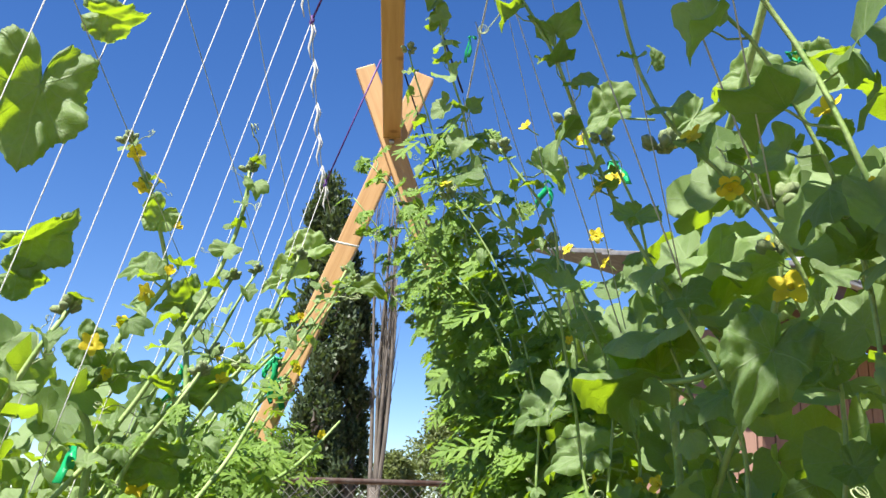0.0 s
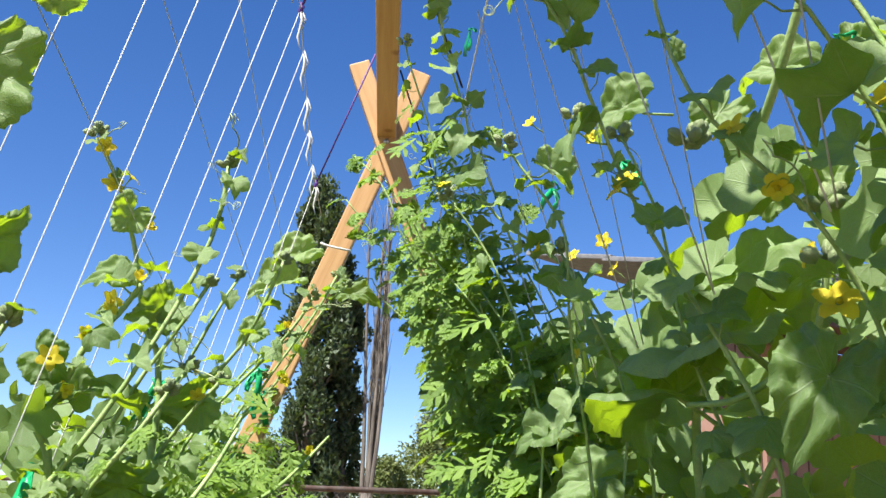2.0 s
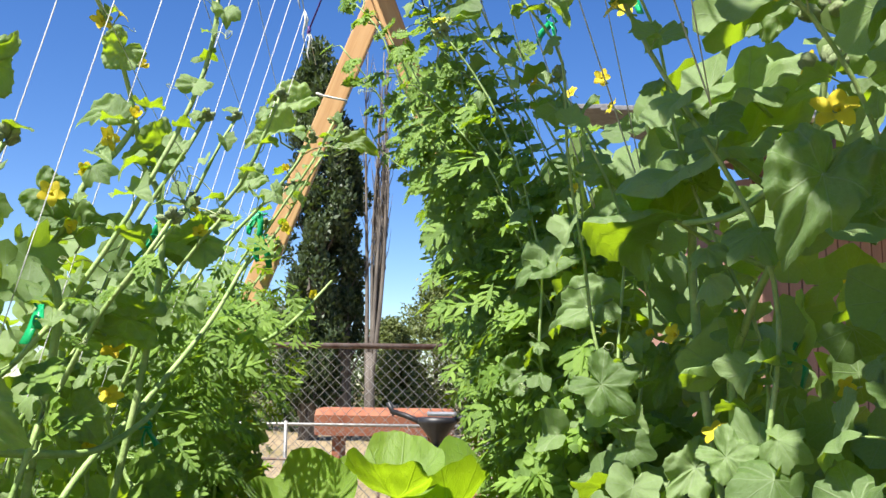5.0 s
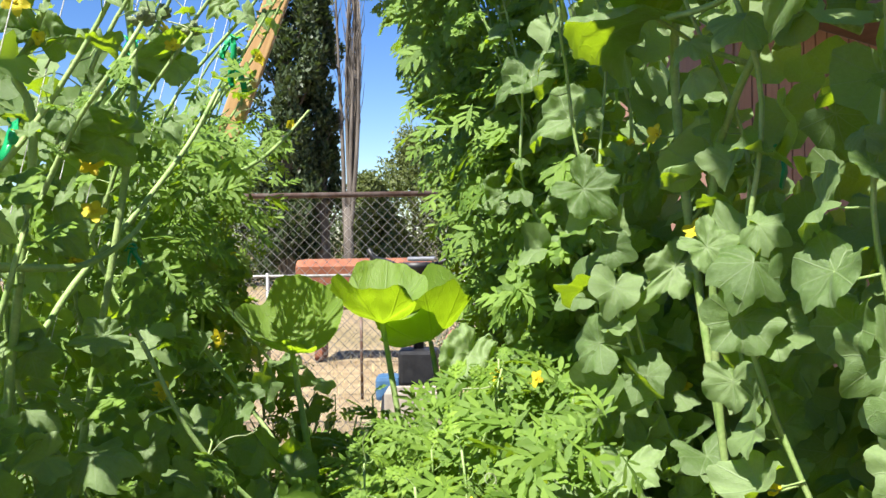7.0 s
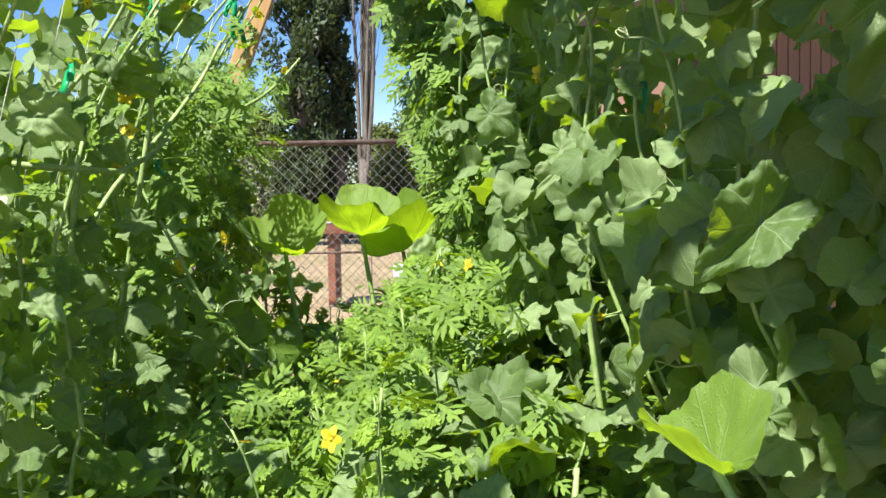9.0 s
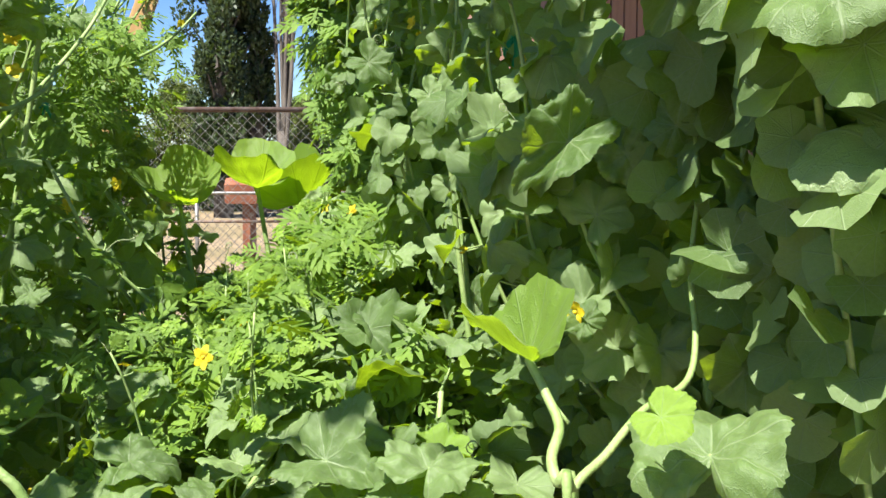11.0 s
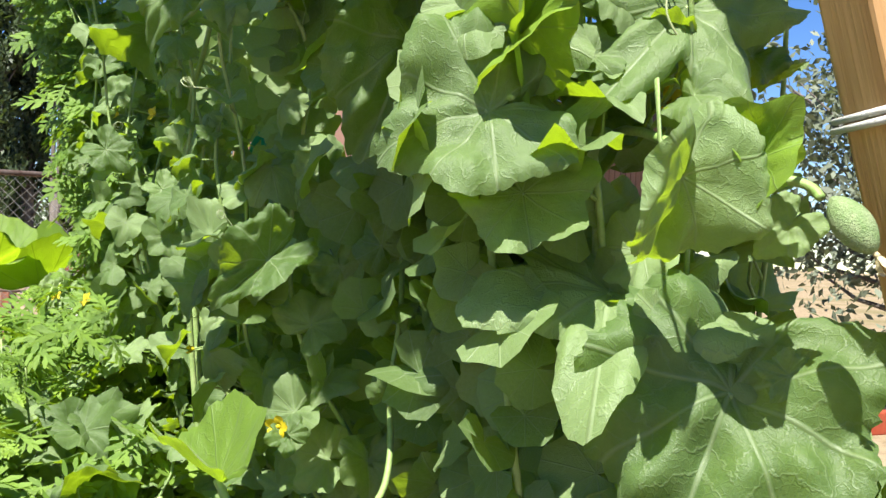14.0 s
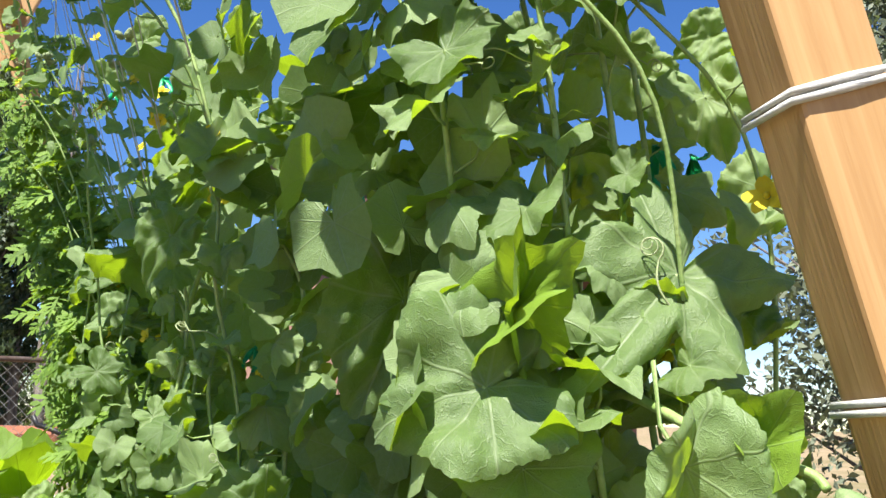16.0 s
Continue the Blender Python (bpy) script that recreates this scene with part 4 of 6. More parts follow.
def tree(name, label, at, height, spread, trunk_r, mat, clumps, per, leaf, columnar=False, bare=0.15, seed=1, leafless=False):
    """Tapered trunk, limbs and a crown of many small leaf clumps."""
    rg = random.Random(seed)
    t = thing(name, label, "tree", at)
    p = Pile()
    pts = [Vector((0.06 * height * 0.2 * math.sin(2.2 * q + seed) * q, 0, height * 0.93 * q - 0.2)) for q in np.linspace(0, 1, 10)]
    p.tube(pts, [trunk_r * (1 - 0.9 * q) + 0.015 for q in np.linspace(0, 1, 10)], 9)
    spots = []
    for i in range(clumps):
        q = bare + (1 - bare) * (i + rg.random()) / clumps
        a = rg.uniform(0, 6.28)
        if columnar:
            reach = spread * (0.25 + 0.75 * math.sin(math.pi * min(1, 0.12 + q * 0.88)) ** 0.7) * rg.uniform(0.5, 1.1)
            rise = reach * 1.7
        else:
            reach = spread * math.sin(math.pi * (0.18 + 0.80 * q)) * rg.uniform(0.35, 1.1)
            rise = reach * 0.45
        z0 = max(0.1, height * q - rise)
        b = Vector((0, 0, z0))
        e = Vector((reach * math.cos(a), reach * math.sin(a), min(height, z0 + rise)))
        mid = b.lerp(e, 0.5) + Vector((0, 0, (-0.1 if not columnar else 0.1) * reach))
        r = trunk_r * 0.28 * (1 - 0.6 * q)
        p.tube([b, mid, e], [r, r * 0.6, r * 0.2], 5)
        if leafless:
            for k in range(5):
                d = Vector((rg.uniform(-0.4, 0.4), rg.uniform(-0.4, 0.4), rg.uniform(0.4, 1.0)))
                o = mid.lerp(e, rg.random())
                p.tube([o, o + d * 0.4 * spread, o + d * 0.8 * spread + Vector((rg.uniform(-0.1, 0.1), 0, 0))], [r * 0.4, r * 0.25, 0.004], 4)
        k = spread * (0.30 if columnar else 0.36) * rg.uniform(0.6, 1.2)
        spots += leaf_ball_spots(rg, mid.lerp(e, rg.uniform(0.4, 1.0)), (k, k, k * (1.9 if columnar else 0.75)), per)
    part("trunk", p.mesh("trunk", M_BARK), t)
    if spots and per:
        V, F, U, off = [], [], [], 0
        for s in spots:
            v, f, uv = rg.choice(SLIPS)
            nr = Vector((rg.uniform(-1, 1), rg.uniform(-1, 1), rg.uniform(-0.4, 1)))
            m = np.array(leaf_pose(s, nr, (rg.uniform(-1, 1), rg.uniform(-1, 1), rg.uniform(0.2, 2.2) if columnar else rg.uniform(-1, 0.8)), leaf * rg.uniform(0.6, 1.3)))
            vv = np.array([tuple(q) for q in v])
            V.append(vv @ m[:3, :3].T + m[:3, 3])
            F.extend(tuple(i + off for i in ff) for ff in f)
            U.extend(uv)
            off += len(v)
        ob = part("crown", mesh_from("crown", np.concatenate(V), F, mat, U), t)
        tagged(ob, kind="stuff")
    return t


def dead_poplar(at, height):
    """Bare poplar: several upright stems, each with its own thin twigs."""
    rg = random.Random(5)
    t = thing("dead_tree", "leafless grey poplar with many bare upright twigs", "tree", at)
    p = Pile()
    p.tube([(0, 0, -0.2), (0.03, 0, 1.2), (0.0, 0, 2.6)], [0.2, 0.16, 0.12], 9)
    part("trunk", p.mesh("trunk", M_BARK), t)
    for i in range(9):
        x, y = rg.uniform(-0.45, 0.55), rg.uniform(-0.4, 0.4)
        top = height * rg.uniform(0.6, 1.0)
        z0 = rg.uniform(0.6, 2.4)
        p = Pile()
        pts = [Vector((x * min(1, 2.2 * q) + 0.06 * math.sin(7 * q + i), y * q, z0 + (top - z0) * q)) for q in np.linspace(0, 1, 9)]
        p.tube(pts, [0.075 * (1 - 0.9 * q) + 0.006 for q in np.linspace(0, 1, 9)], 6)
        for k in range(26):
            o = pts[rg.randrange(2, 9)].lerp(pts[rg.randrange(2, 8)], 0.4)
            ln = rg.uniform(0.5, 1.5)
            d = Vector((rg.uniform(-0.22, 0.22), rg.uniform(-0.2, 0.2), 1)) * ln
            p.tube([o, o + d * 0.5 + Vector((rg.uniform(-0.08, 0.08), 0, 0)), o + d], [0.016, 0.011, 0.004], 3)
        part("limb", p.mesh("limb", M_BARK), t)


def backdrop_trees():
    tree("poplar_tree", "tall dark columnar poplar with a grey trunk", (-5.3, 30, 0), 12.0, 1.2, 0.30, M_FAR, 110, 260, 0.20, True, 0.08, 2)
    tree("poplar_tree", "second narrow poplar with thin dark foliage", (-4.35, 30.6, 0), 9.4, 0.75, 0.26, M_FAR, 60, 120, 0.18, True, 0.25, 3)
    dead_poplar((-3.5, 30, 0), 12.6)
    for i, (x, y, h, sp, mat) in enumerate(((-2.0, 38, 5.6, 2.3, M_BUSH), (0.4, 37, 6.8, 2.6, M_BUSH), (3.0, 37, 7.4, 2.8, M_BUSH), (-8.3, 37, 4.6, 2.0, M_BUSH), (5.8, 38, 6.5, 2.8, M_BUSH),
                                            (-11.5, 36, 4.4, 2.5, M_FAR), (-5.8, 35, 3.4, 1.9, M_FAR), (-3.4, 35, 3.8, 1.5, M_BUSH), (-15, 38, 4.6, 3, M_BUSH))):
        tree("bush", "broad yellow-green bush beyond the yard" if mat is M_BUSH else "dark green shrub beyond the yard", (x, y, 0), h, sp, 0.12, mat, 90, 150, 0.17, False, 0.02, 20 + i)
    for i, (x, y, h, sp) in enumerate(((0.4, 11.2, 1.35, 0.85), (1.3, 11.5, 1.5, 0.9), (-3.4, 11.4, 1.1, 0.8))):
        tree("brush", "tangled grey-green brush behind the fence", (x, y, 0), h, sp, 0.03, M_SILVER, 34, 60, 0.07, False, 0.02, 40 + i, True)
    for i, (x, y, h, sp) in enumerate(((7.6, 8.6, 6.8, 1.9), (10.4, 9.4, 6.4, 2.1), (6.6, 5.0, 3.4, 1.1))):
        tree("willow_tree", "silvery narrow-leaved tree beside the shed", (x, y, 0), h, sp, 0.16, M_SILVER, 70, 170, 0.12, False, 0.2, 60 + i)

backdrop_trees()


def red_rail():
    t = thing("red_rail", "low red-painted timber rail by the shed", "rail", (3.0, 3.4, 0))
    part("bar", box_mesh("bar", (2.4, 0.05, 0.09), M_REDP, 0.006), t, "", pose(0.9, 0.3, 0.82, 0, 0, 12))
    for x in (0.0, 1.0, 1.9):
        part("post", box_mesh("post", (0.07, 0.07, 0.84), M_REDP, 0.006), t, "", pose(x, 0.36 + (x - 0.9) * 0.21, 0.4, 0, 0, 12))


red_rail()


def dry_grass():
    rg = random.Random(8)
    spots = []
    for i in range(2600):
        y = rg.uniform(5.0, 13.5)
        spots.append(Vector((rg.uniform(-3.5, 1.5), y, rg.uniform(0.0, 0.03))))
    V, F, U, off = [], [], [], 0
    for s in spots:
        hgt = rg.uniform(0.04, 0.16)
        a = rg.uniform(0, 6.28)
        w = 0.004
        dx, dy = math.cos(a), math.sin(a)
        b = rg.uniform(-0.5, 0.5) * hgt
        V += [s + Vector((dx * w, dy * w, 0)), s - Vector((dx * w, dy * w, 0)), s + Vector((b * dy, b * dx, hgt * 0.6)), s + Vector((1.7 * b * dy, 1.7 * b * dx, hgt))]
        F += [(off, off + 1, off + 2), (off, off + 2, off + 3)]
        U += [(0, 0)] * 4
        off += 4
    ob = new("dry_grass", mesh_from("dry_grass", V, F, plain("straw", (0.42, 0.33, 0.17), (0.55, 0.46, 0.26), 9, 0.9), U))
    tagged(ob, "sparse straw-yellow dry grass on the yard", "grass", "", "stuff")


dry_grass()

# ---------------------------------------------------------------- vines
IN_R = (-PX * 0.75 + AX * 0.55 + Vector((0, 0, 0.1))).normalized()
IN_L = (PX * 0.55 + AX * 0.65 + Vector((0, 0, 0.1))).normalized()


def right_melons():
    rg = random.Random(11)
    s = 0.85
    i = 0
    while s < 2.40:
        top = 2.5 if i % 3 == 1 else rg.uniform(1.95, 2.15) if s < 1.75 else rg.uniform(2.0, 2.25)
        shift = rg.uniform(-0.10, 0.02) if s < 1.7 else rg.uniform(0.0, 0.12) if s < 1.95 else rg.uniform(0.14, 0.34)
        lean = rg.uniform(-0.10, 0.10) if s < 1.8 else rg.uniform(-0.06, 0.03)

        def fn(z, s=s, shift=shift, lean=lean):
            return W(s + lean * z, P(z) + shift + 0.04 * math.sin(7 * z + s), z)
        path = climb(fn, 0.06, top, 0.030, 0.06, s * 3)
        pl = Plant("melon_vine", "cantaloupe vine with hairy lobed leaves climbing twine", "vine", path[0], "melon vines on the trellis")
        n = len(path)
        pl.tube(path, [0.0046 - 0.003 * k / n for k in range(n)], 6)
        near = s > 1.75
        size = 0.051 if near else 0.039
        dress(pl, path, MID if s > 1.35 else SMALL, size, IN_R, 0.9, 1.15, 1, 0.85 if top > 2.3 else 0.55, 0.05, 0.10, 1.0, thin=0.58 if near else 0.25 if top > 2.3 else 0.42)
        pl.place("shoot_tip", BUD, leaf_pose(path[-1], (rg.uniform(-1, 1), rg.uniform(-1, 1), 3), (0, 1, 0), 0.022))
        pl.close()
        s += 0.105 if s < 1.95 else 0.055
        i += 1


def right_watermelons():
    rg = random.Random(12)
    for i in range(24):
        s = -0.15 + 0.047 * i
        top = rg.uniform(2.0, 2.42)
        shift = rg.uniform(-0.26, -0.02)

        def fn(z, s=s, shift=shift):
            return W(s + 0.05 * math.sin(4 * z + s * 9), P(z) + shift * (0.6 + 0.4 * math.sin(3 * z)), z)
        path = climb(fn, 0.06, top, 0.036, 0.06, s * 5)
        pl = Plant("watermelon_vine", "watermelon vine with small deeply cut leaves on twine", "vine", path[0], "watermelon vines on the trellis")
        n = len(path)
        pl.tube(path, [0.004 - 0.0024 * k / n for k in range(n)], 5)
        dress(pl, path, WATER, 0.105, IN_R, 0.6, 0.5, 1, 0.6, 0.03, 0.08, 1.2, 0.012, flat=0.0)
        dress(pl, path, WATER, 0.092, IN_R, 0.8, 0.8, 2, 0.5, 0.0, 0.0, 1.2, flat=0.0)
        pl.close()


def left_vines():
    rg = random.Random(13)
    s = -0.10
    i = 0
    while s < 1.72:
        top = rg.uniform(1.72, 1.98) if s > 0.6 else rg.uniform(1.85, 2.15)
        if i in (11, 16):
            top = 2.0
        shift = rg.uniform(-0.02, 0.16)
        bulge = rg.uniform(0.1, 0.45)
        lean = rg.uniform(-0.08, 0.08)

        def fn(z, s=s, shift=shift, lean=lean, bulge=bulge):
            return W(s + lean * z, -P(z) + shift + bulge * min(1, max(0, 1.5 - z) / 0.4) * (0.4 + 0.6 * min(1, abs(s))) + 0.05 * math.sin(6 * z + 2 * s), z)
        path = climb(fn, 0.06, top, 0.036, 0.05, s * 4)
        wm = i % 2 == 1 if s < 0.9 else i % 4 == 1
        pl = Plant("watermelon_vine" if wm else "melon_vine",
                   "watermelon vine with small deeply cut leaves on twine" if wm else "cantaloupe vine thinning out up bare white twine", "vine", path[0],
                   "watermelon vines on the trellis" if wm else "melon vines on the trellis")
        n = len(path)
        pl.tube(path, [0.0055 - 0.003 * k / n for k in range(n)], 6)
        dress(pl, path, WATER if wm else (MID if s > 1.2 else SMALL), 0.085 if wm else 0.043, IN_L, 0.9, 1.1, 1, 0.5, 0.03, 0.2, 1.0)
        dress(pl, path[: n * 3 // 4], WATER if wm else SMALL, 0.075 if wm else 0.04, IN_L, 0.9, 1.1, 4, 0.6, 0.0, 0.0, 1.2)
        pl.place("shoot_tip", BUD, leaf_pose(path[-1], (rg.uniform(-1, 1), rg.uniform(-1, 1), 3), (0, 1, 0), 0.018))
        pl.close()
        s += 0.098
        i += 1


def heap(s, p):
    """Height of the low tangle between the two strung sides."""
    rise = min(1.0, max(0.0, (s - 0.15) / 0.45)) if p > 0.08 else 0.9
    side = 0.30 * max(0, -p - 0.12)
    mound = 0.14 * math.exp(-((p - 0.27) / 0.16) ** 2) * math.exp(-((s - 1.15) / 0.5) ** 2)
    near = 0.30 * max(0, s - 1.45)
    return 0.59 + 0.50 * rise + side + mound - near + 0.06 * noise.noise(Vector((s * 4, p * 4, 3)))


def middle_patch():
    rg = random.Random(14)
    # upright watermelon shoots in the sunlit middle
    for i in range(44):
        s, p = rg.uniform(0.45, 1.6), rg.gauss(0.14, 0.13)
        top = heap(s, p) + rg.uniform(0.0, 0.12)

        def fn(z, s=s, p=p):
            return W(s + 0.08 * math.sin(3 * z + i), p + 0.05 * math.sin(4 * z), z)
        path = climb(fn, 0.05, top, 0.034, 0.05, i * 1.3)
        pl = Plant("watermelon_plant", "bushy light-green watermelon plant sprawling between the rows", "plant", path[0], "watermelon plants on the ground")
        pl.tube(path, [0.0035 - 0.0018 * k / len(path) for k in range(len(path))], 5)
        dress(pl, path, WATERF if i % 2 else WATER, 0.062, (0, -0.3, 0.8), 0.7, 0.6, 1, 0.7, 0.03, 0.08, 0.9, 0.012, start=len(path) * 3 // 5)
        pl.close()
    # dark low growth round the far legs
    for i in range(20):
        s, p = rg.uniform(-0.2, 0.45), rg.uniform(-0.6, 0.1)
        top = 1.02 + rg.uniform(-0.1, 0.06)

        def fn(z, s=s, p=p, i=i):
            return W(s + 0.08 * math.sin(3 * z + i), p + 0.06 * math.sin(4 * z + 2 * i), z)
        path = climb(fn, 0.05, top, 0.036, 0.05, i * 2.3)
        pl = Plant("watermelon_plant", "bushy watermelon plant round the crossed far legs", "plant", path[0], "watermelon plants on the ground")
        pl.tube(path, [0.0035 - 0.0018 * k / len(path) for k in range(len(path))], 5)
        dress(pl, path, WATER, 0.07, (0, -0.5, 0.5), 0.8, 0.6, 1, 0.8, 0.02, 0.05, 1.0, 0.012, start=len(path) * 2 // 5)
        pl.close()
    # sprawling melon leaves held up on stalks
    for i in range(34):
        s0, p0 = rg.uniform(0.9, 2.25), rg.uniform(-0.42, 0.42)
        if i % 4 == 0:
            s0, p0 = rg.uniform(0.25, 0.9), rg.uniform(-0.4, 0.0)
        a = rg.uniform(0, 6.28)
        ln = rg.uniform(0.3, 0.55)
        path = []
        for k in range(14):
            q = k / 13
            s, p = s0 + ln * q * math.cos(a), p0 + ln * q * math.sin(a)
            s, p = min(2.15, max(0.2, s)), min(0.5, max(-0.5, p))
            z = 0.05 if k == 0 else heap(s, p) - 0.12 + 0.04 * math.sin(9 * q + i)
            if k == 1:
                z *= 0.6
            path.append(W(s, p, z))
        pl = Plant("melon_plant", "sprawling cantaloupe plant with pale upturned leaves", "plant", path[0], "melon plants on the ground")
        pl.tube(path, [0.0045 - 0.002 * k / 14 for k in range(14)], 6)
        dress(pl, path[1:], MID + FRESH, 0.046, (0, -0.25, 0.9), 0.7, 1.1, 1, 0.7, 0.05, 0.10, 0.8)
        dress(pl, path[1:], SMALL, 0.040, (0, -0.25, 0.9), 0.8, 1.0, 2, 0.7, 0.0, 0.0, 0.9)
        pl.close()


def sunlit_patch():
    """Broad pale leaves that stand in full sun at the near edge of the bed."""
    rg = random.Random(16)
    for i in range(9):
        s, p = rg.uniform(1.55, 2.0), -0.12 + 0.06 * i
        z = heap(s, p) - 0.06
        path = [W(s + 0.1, p + 0.03, 0.04), W(s + 0.05, p, z * 0.6)]
        for k in range(5):
            path.append(W(s - 0.06 * k + 0.02, p + 0.03 * math.sin(2 * k + i), z - 0.03 + 0.03 * math.sin(1.7 * k + i)))
        pl = Plant("melon_plant", "cantaloupe plant with broad pale leaves in full sun", "plant", path[0], "melon plants on the ground")
        pl.tube(path, [0.006 - 0.0005 * k for k in range(7)], 7)
        dress(pl, path[2:], [HI[0], HI[2], HI[1], HI[4]], 0.062, (0, -0.35, 0.9), 0.55, 1.0, 1, 0.9, 0.05, 0.2, 0.8)
        pl.close()


def inner_tangle():
    rg = random.Random(15)
    spots = [W(rg.uniform(-0.15, 2.38), P(z) + rg.uniform(0.05, 0.26), z) for z in [rg.uniform(0.05, 1.5) if k % 7 else rg.uniform(1.5, 1.95) for k in range(4400)]]
    for _ in range(800):
        z = rg.uniform(0.1, 1.25)
        spots.append(W(rg.uniform(1.85, 2.42), P(z) + rg.uniform(0.15, 0.6), z))
    leaf_stuff("vine_tangle", "dense shaded vine leaves behind the outer growth", "foliage", spots, M_MELON, (0.026, 0.05), face=IN_R * 0.8, seed=5)
    spots = [W(rg.uniform(-0.1, 2.1), -P(z) - rg.uniform(-0.05, 0.22), z) for z in [rg.uniform(0.05, 1.75) for _ in range(3900)]]
    leaf_stuff("vine_tangle", "dense shaded vine leaves behind the outer growth", "foliage", spots, M_MELON, (0.02, 0.036), face=IN_L * 0.8, seed=6)
    spots = []
    for _ in range(2600):
        s, p = rg.uniform(0.0, 2.2), rg.uniform(-0.6, 0.6)
        spots.append(W(s, p, heap(s, p) * rg.uniform(0.1, 0.9)))
    leaf_stuff("vine_tangle", "dense shaded leaves low between the rows", "foliage", spots, M_MELON, (0.022, 0.04), face=(0, -0.2, 0.8), seed=7)


def fine_growth():
    """Fine cut leaves that fill the far curtain and the sunlit middle."""
    rg = random.Random(17)
    spots = []
    while len(spots) < 2600:
        z, s = rg.uniform(0.6, 2.3), rg.uniform(-0.2, 1.0)
        if noise.noise(Vector((s * 5, z * 4, 1.0))) + 0.25 * (1.9 - z) < rg.uniform(-0.2, 0.35):
            continue
        spots.append(W(s, P(z) + rg.uniform(-0.30, 0.02) * (1.15 - 0.35 * z), z))
    leaf_stuff("watermelon_foliage", "fine cut watermelon leaves packed along the twine", "foliage", spots, M_WATER, (0.05, 0.095), FRONDS, IN_R * 0.8 + SUN_TO * 0.7, 18)
    spots = []
    for _ in range(1300):
        s, p = rg.uniform(0.35, 1.6), rg.gauss(0.13, 0.16)
        if noise.noise(Vector((s * 7, p * 7, 5.0))) < rg.uniform(-0.3, 0.25):
            continue
        spots.append(W(s, p, heap(s, p) - 0.04 + rg.uniform(-0.06, 0.12)))
    leaf_stuff("watermelon_foliage", "light-green watermelon leaves in the sunlit middle", "foliage", spots, M_WATER, (0.045, 0.085), FRONDS, (0, -0.5, 0.7), 19)
    spots = []
    for _ in range(1700):
        z = rg.uniform(0.5, 1.75)
        spots.append(W(rg.uniform(-0.15, 1.0), -P(z) + rg.uniform(-0.05, 0.22), z))
    leaf_stuff("watermelon_foliage", "fine cut watermelon leaves packed along the twine", "foliage", spots, M_WATER, (0.04, 0.08), FRONDS, IN_L * 0.8 + SUN_TO * 0.5, 20)


right_melons()
fine_growth()
right_watermelons()
left_vines()
middle_patch()
sunlit_patch()
inner_tangle()


# ---------------------------------------------------------------- single large leaves and stems
STAR = [leaf_mesh("melon_leaf", M_MELON, 81, 150, 14, cup=0.02, fold=0.12, wave=0.12, lobes=0.26, teeth=0.034, droop=0.2),
        leaf_mesh("melon_leaf", M_MELON, 82, 150, 12, cup=0.08, fold=0.18, wave=0.16, lobes=0.15, teeth=0.04, droop=0.25)]
FOLD = [leaf_mesh("melon_leaf", M_MELON, 85, 150, 14, cup=0.0, fold=0.38, wave=0.10, lobes=0.05, teeth=0.026, droop=0.22, curl=0.4, ridge=0.02, puff=0.12),
        leaf_mesh("melon_leaf", M_MELON, 86, 150, 14, cup=-0.1, fold=0.75, wave=0.16, lobes=0.06, teeth=0.032, droop=0.3, curl=0.5, ridge=0.02, puff=0.12)]
ROUND = leaf_mesh("young_leaf", M_FRESH, 87, 96, 8, cup=0.1, fold=0.1, wave=0.08, lobes=0.04, teeth=0.05, droop=0.1)
FUNNEL = [melon_leaf("funnel", 71, 90, 9, M_SQUASH, cup=0.42, fold=0.42, wave=0.07, lobes=0.05, teeth=0.012, droop=-0.15, curl=-0.1, ridge=0.03)]
FUNNEL = mesh_from("squash_leaf", FUNNEL[0][0], FUNNEL[0][1], M_SQUASH, FUNNEL[0][2])
CUP = leaf_mesh("young_leaf", M_SQUASH, 83, 72, 9, cup=0.45, fold=0.75, wave=0.1, lobes=0.06, teeth=0.03, droop=0.0, ridge=0.02)
SHAPES = {"cup": CUP, "broad": HI[0], "hub": FOLD[0], "star0": STAR[0], "star1": STAR[1], "fold": FOLD[0], "fold1": FOLD[1], "round": ROUND, "fresh": FRESH[1]}
for n, me in enumerate(HI):
    SHAPES["hi%d" % n] = me
NEAR = Plant("melon_vine", "cantaloupe vine with broad sunlit leaves beside the post", "vine", W(2.35, P(0.05), 0.03), "melon vines on the trellis")
MIDR = Plant("melon_vine", "cantaloupe vine with cupped grey-green leaves on twine", "vine", W(1.6, P(0.05), 0.03), "melon vines on the trellis")
LEFT = Plant("melon_vine", "cantaloupe vine with dark backlit leaves on bare twine", "vine", W(1.45, -P(0.05), 0.03), "melon vines on the trellis")
SQ = Plant("squash_plant", "squash plant with large upright translucent leaves", "plant", W(0.6, -0.1, 0.03))


def hero(kind, base, tip, normal, wide=1.0):
    """One large leaf: where its stalk joins, where its tip lies, and the way the blade looks."""
    base, tip = Vector(base), Vector(tip)
    if kind.startswith("hi") or kind in ("star1", "fold", "fold1"):
        base = base.lerp(tip, 0.36)
    elif kind == "hub":
        base = base.lerp(tip, 0.12)
    pl = LEFT if base.x < 0.15 else NEAR if base.y < 1.3 else MIDR
    m = leaf_pose(base, normal, tip - base, (tip - base).length * (0.5 if kind == "cup" else 0.84 if kind == "broad" else 0.97)) @ Matrix.Diagonal((wide, 1, 1, 1))
    pl.place("leaf", SHAPES[kind], m)


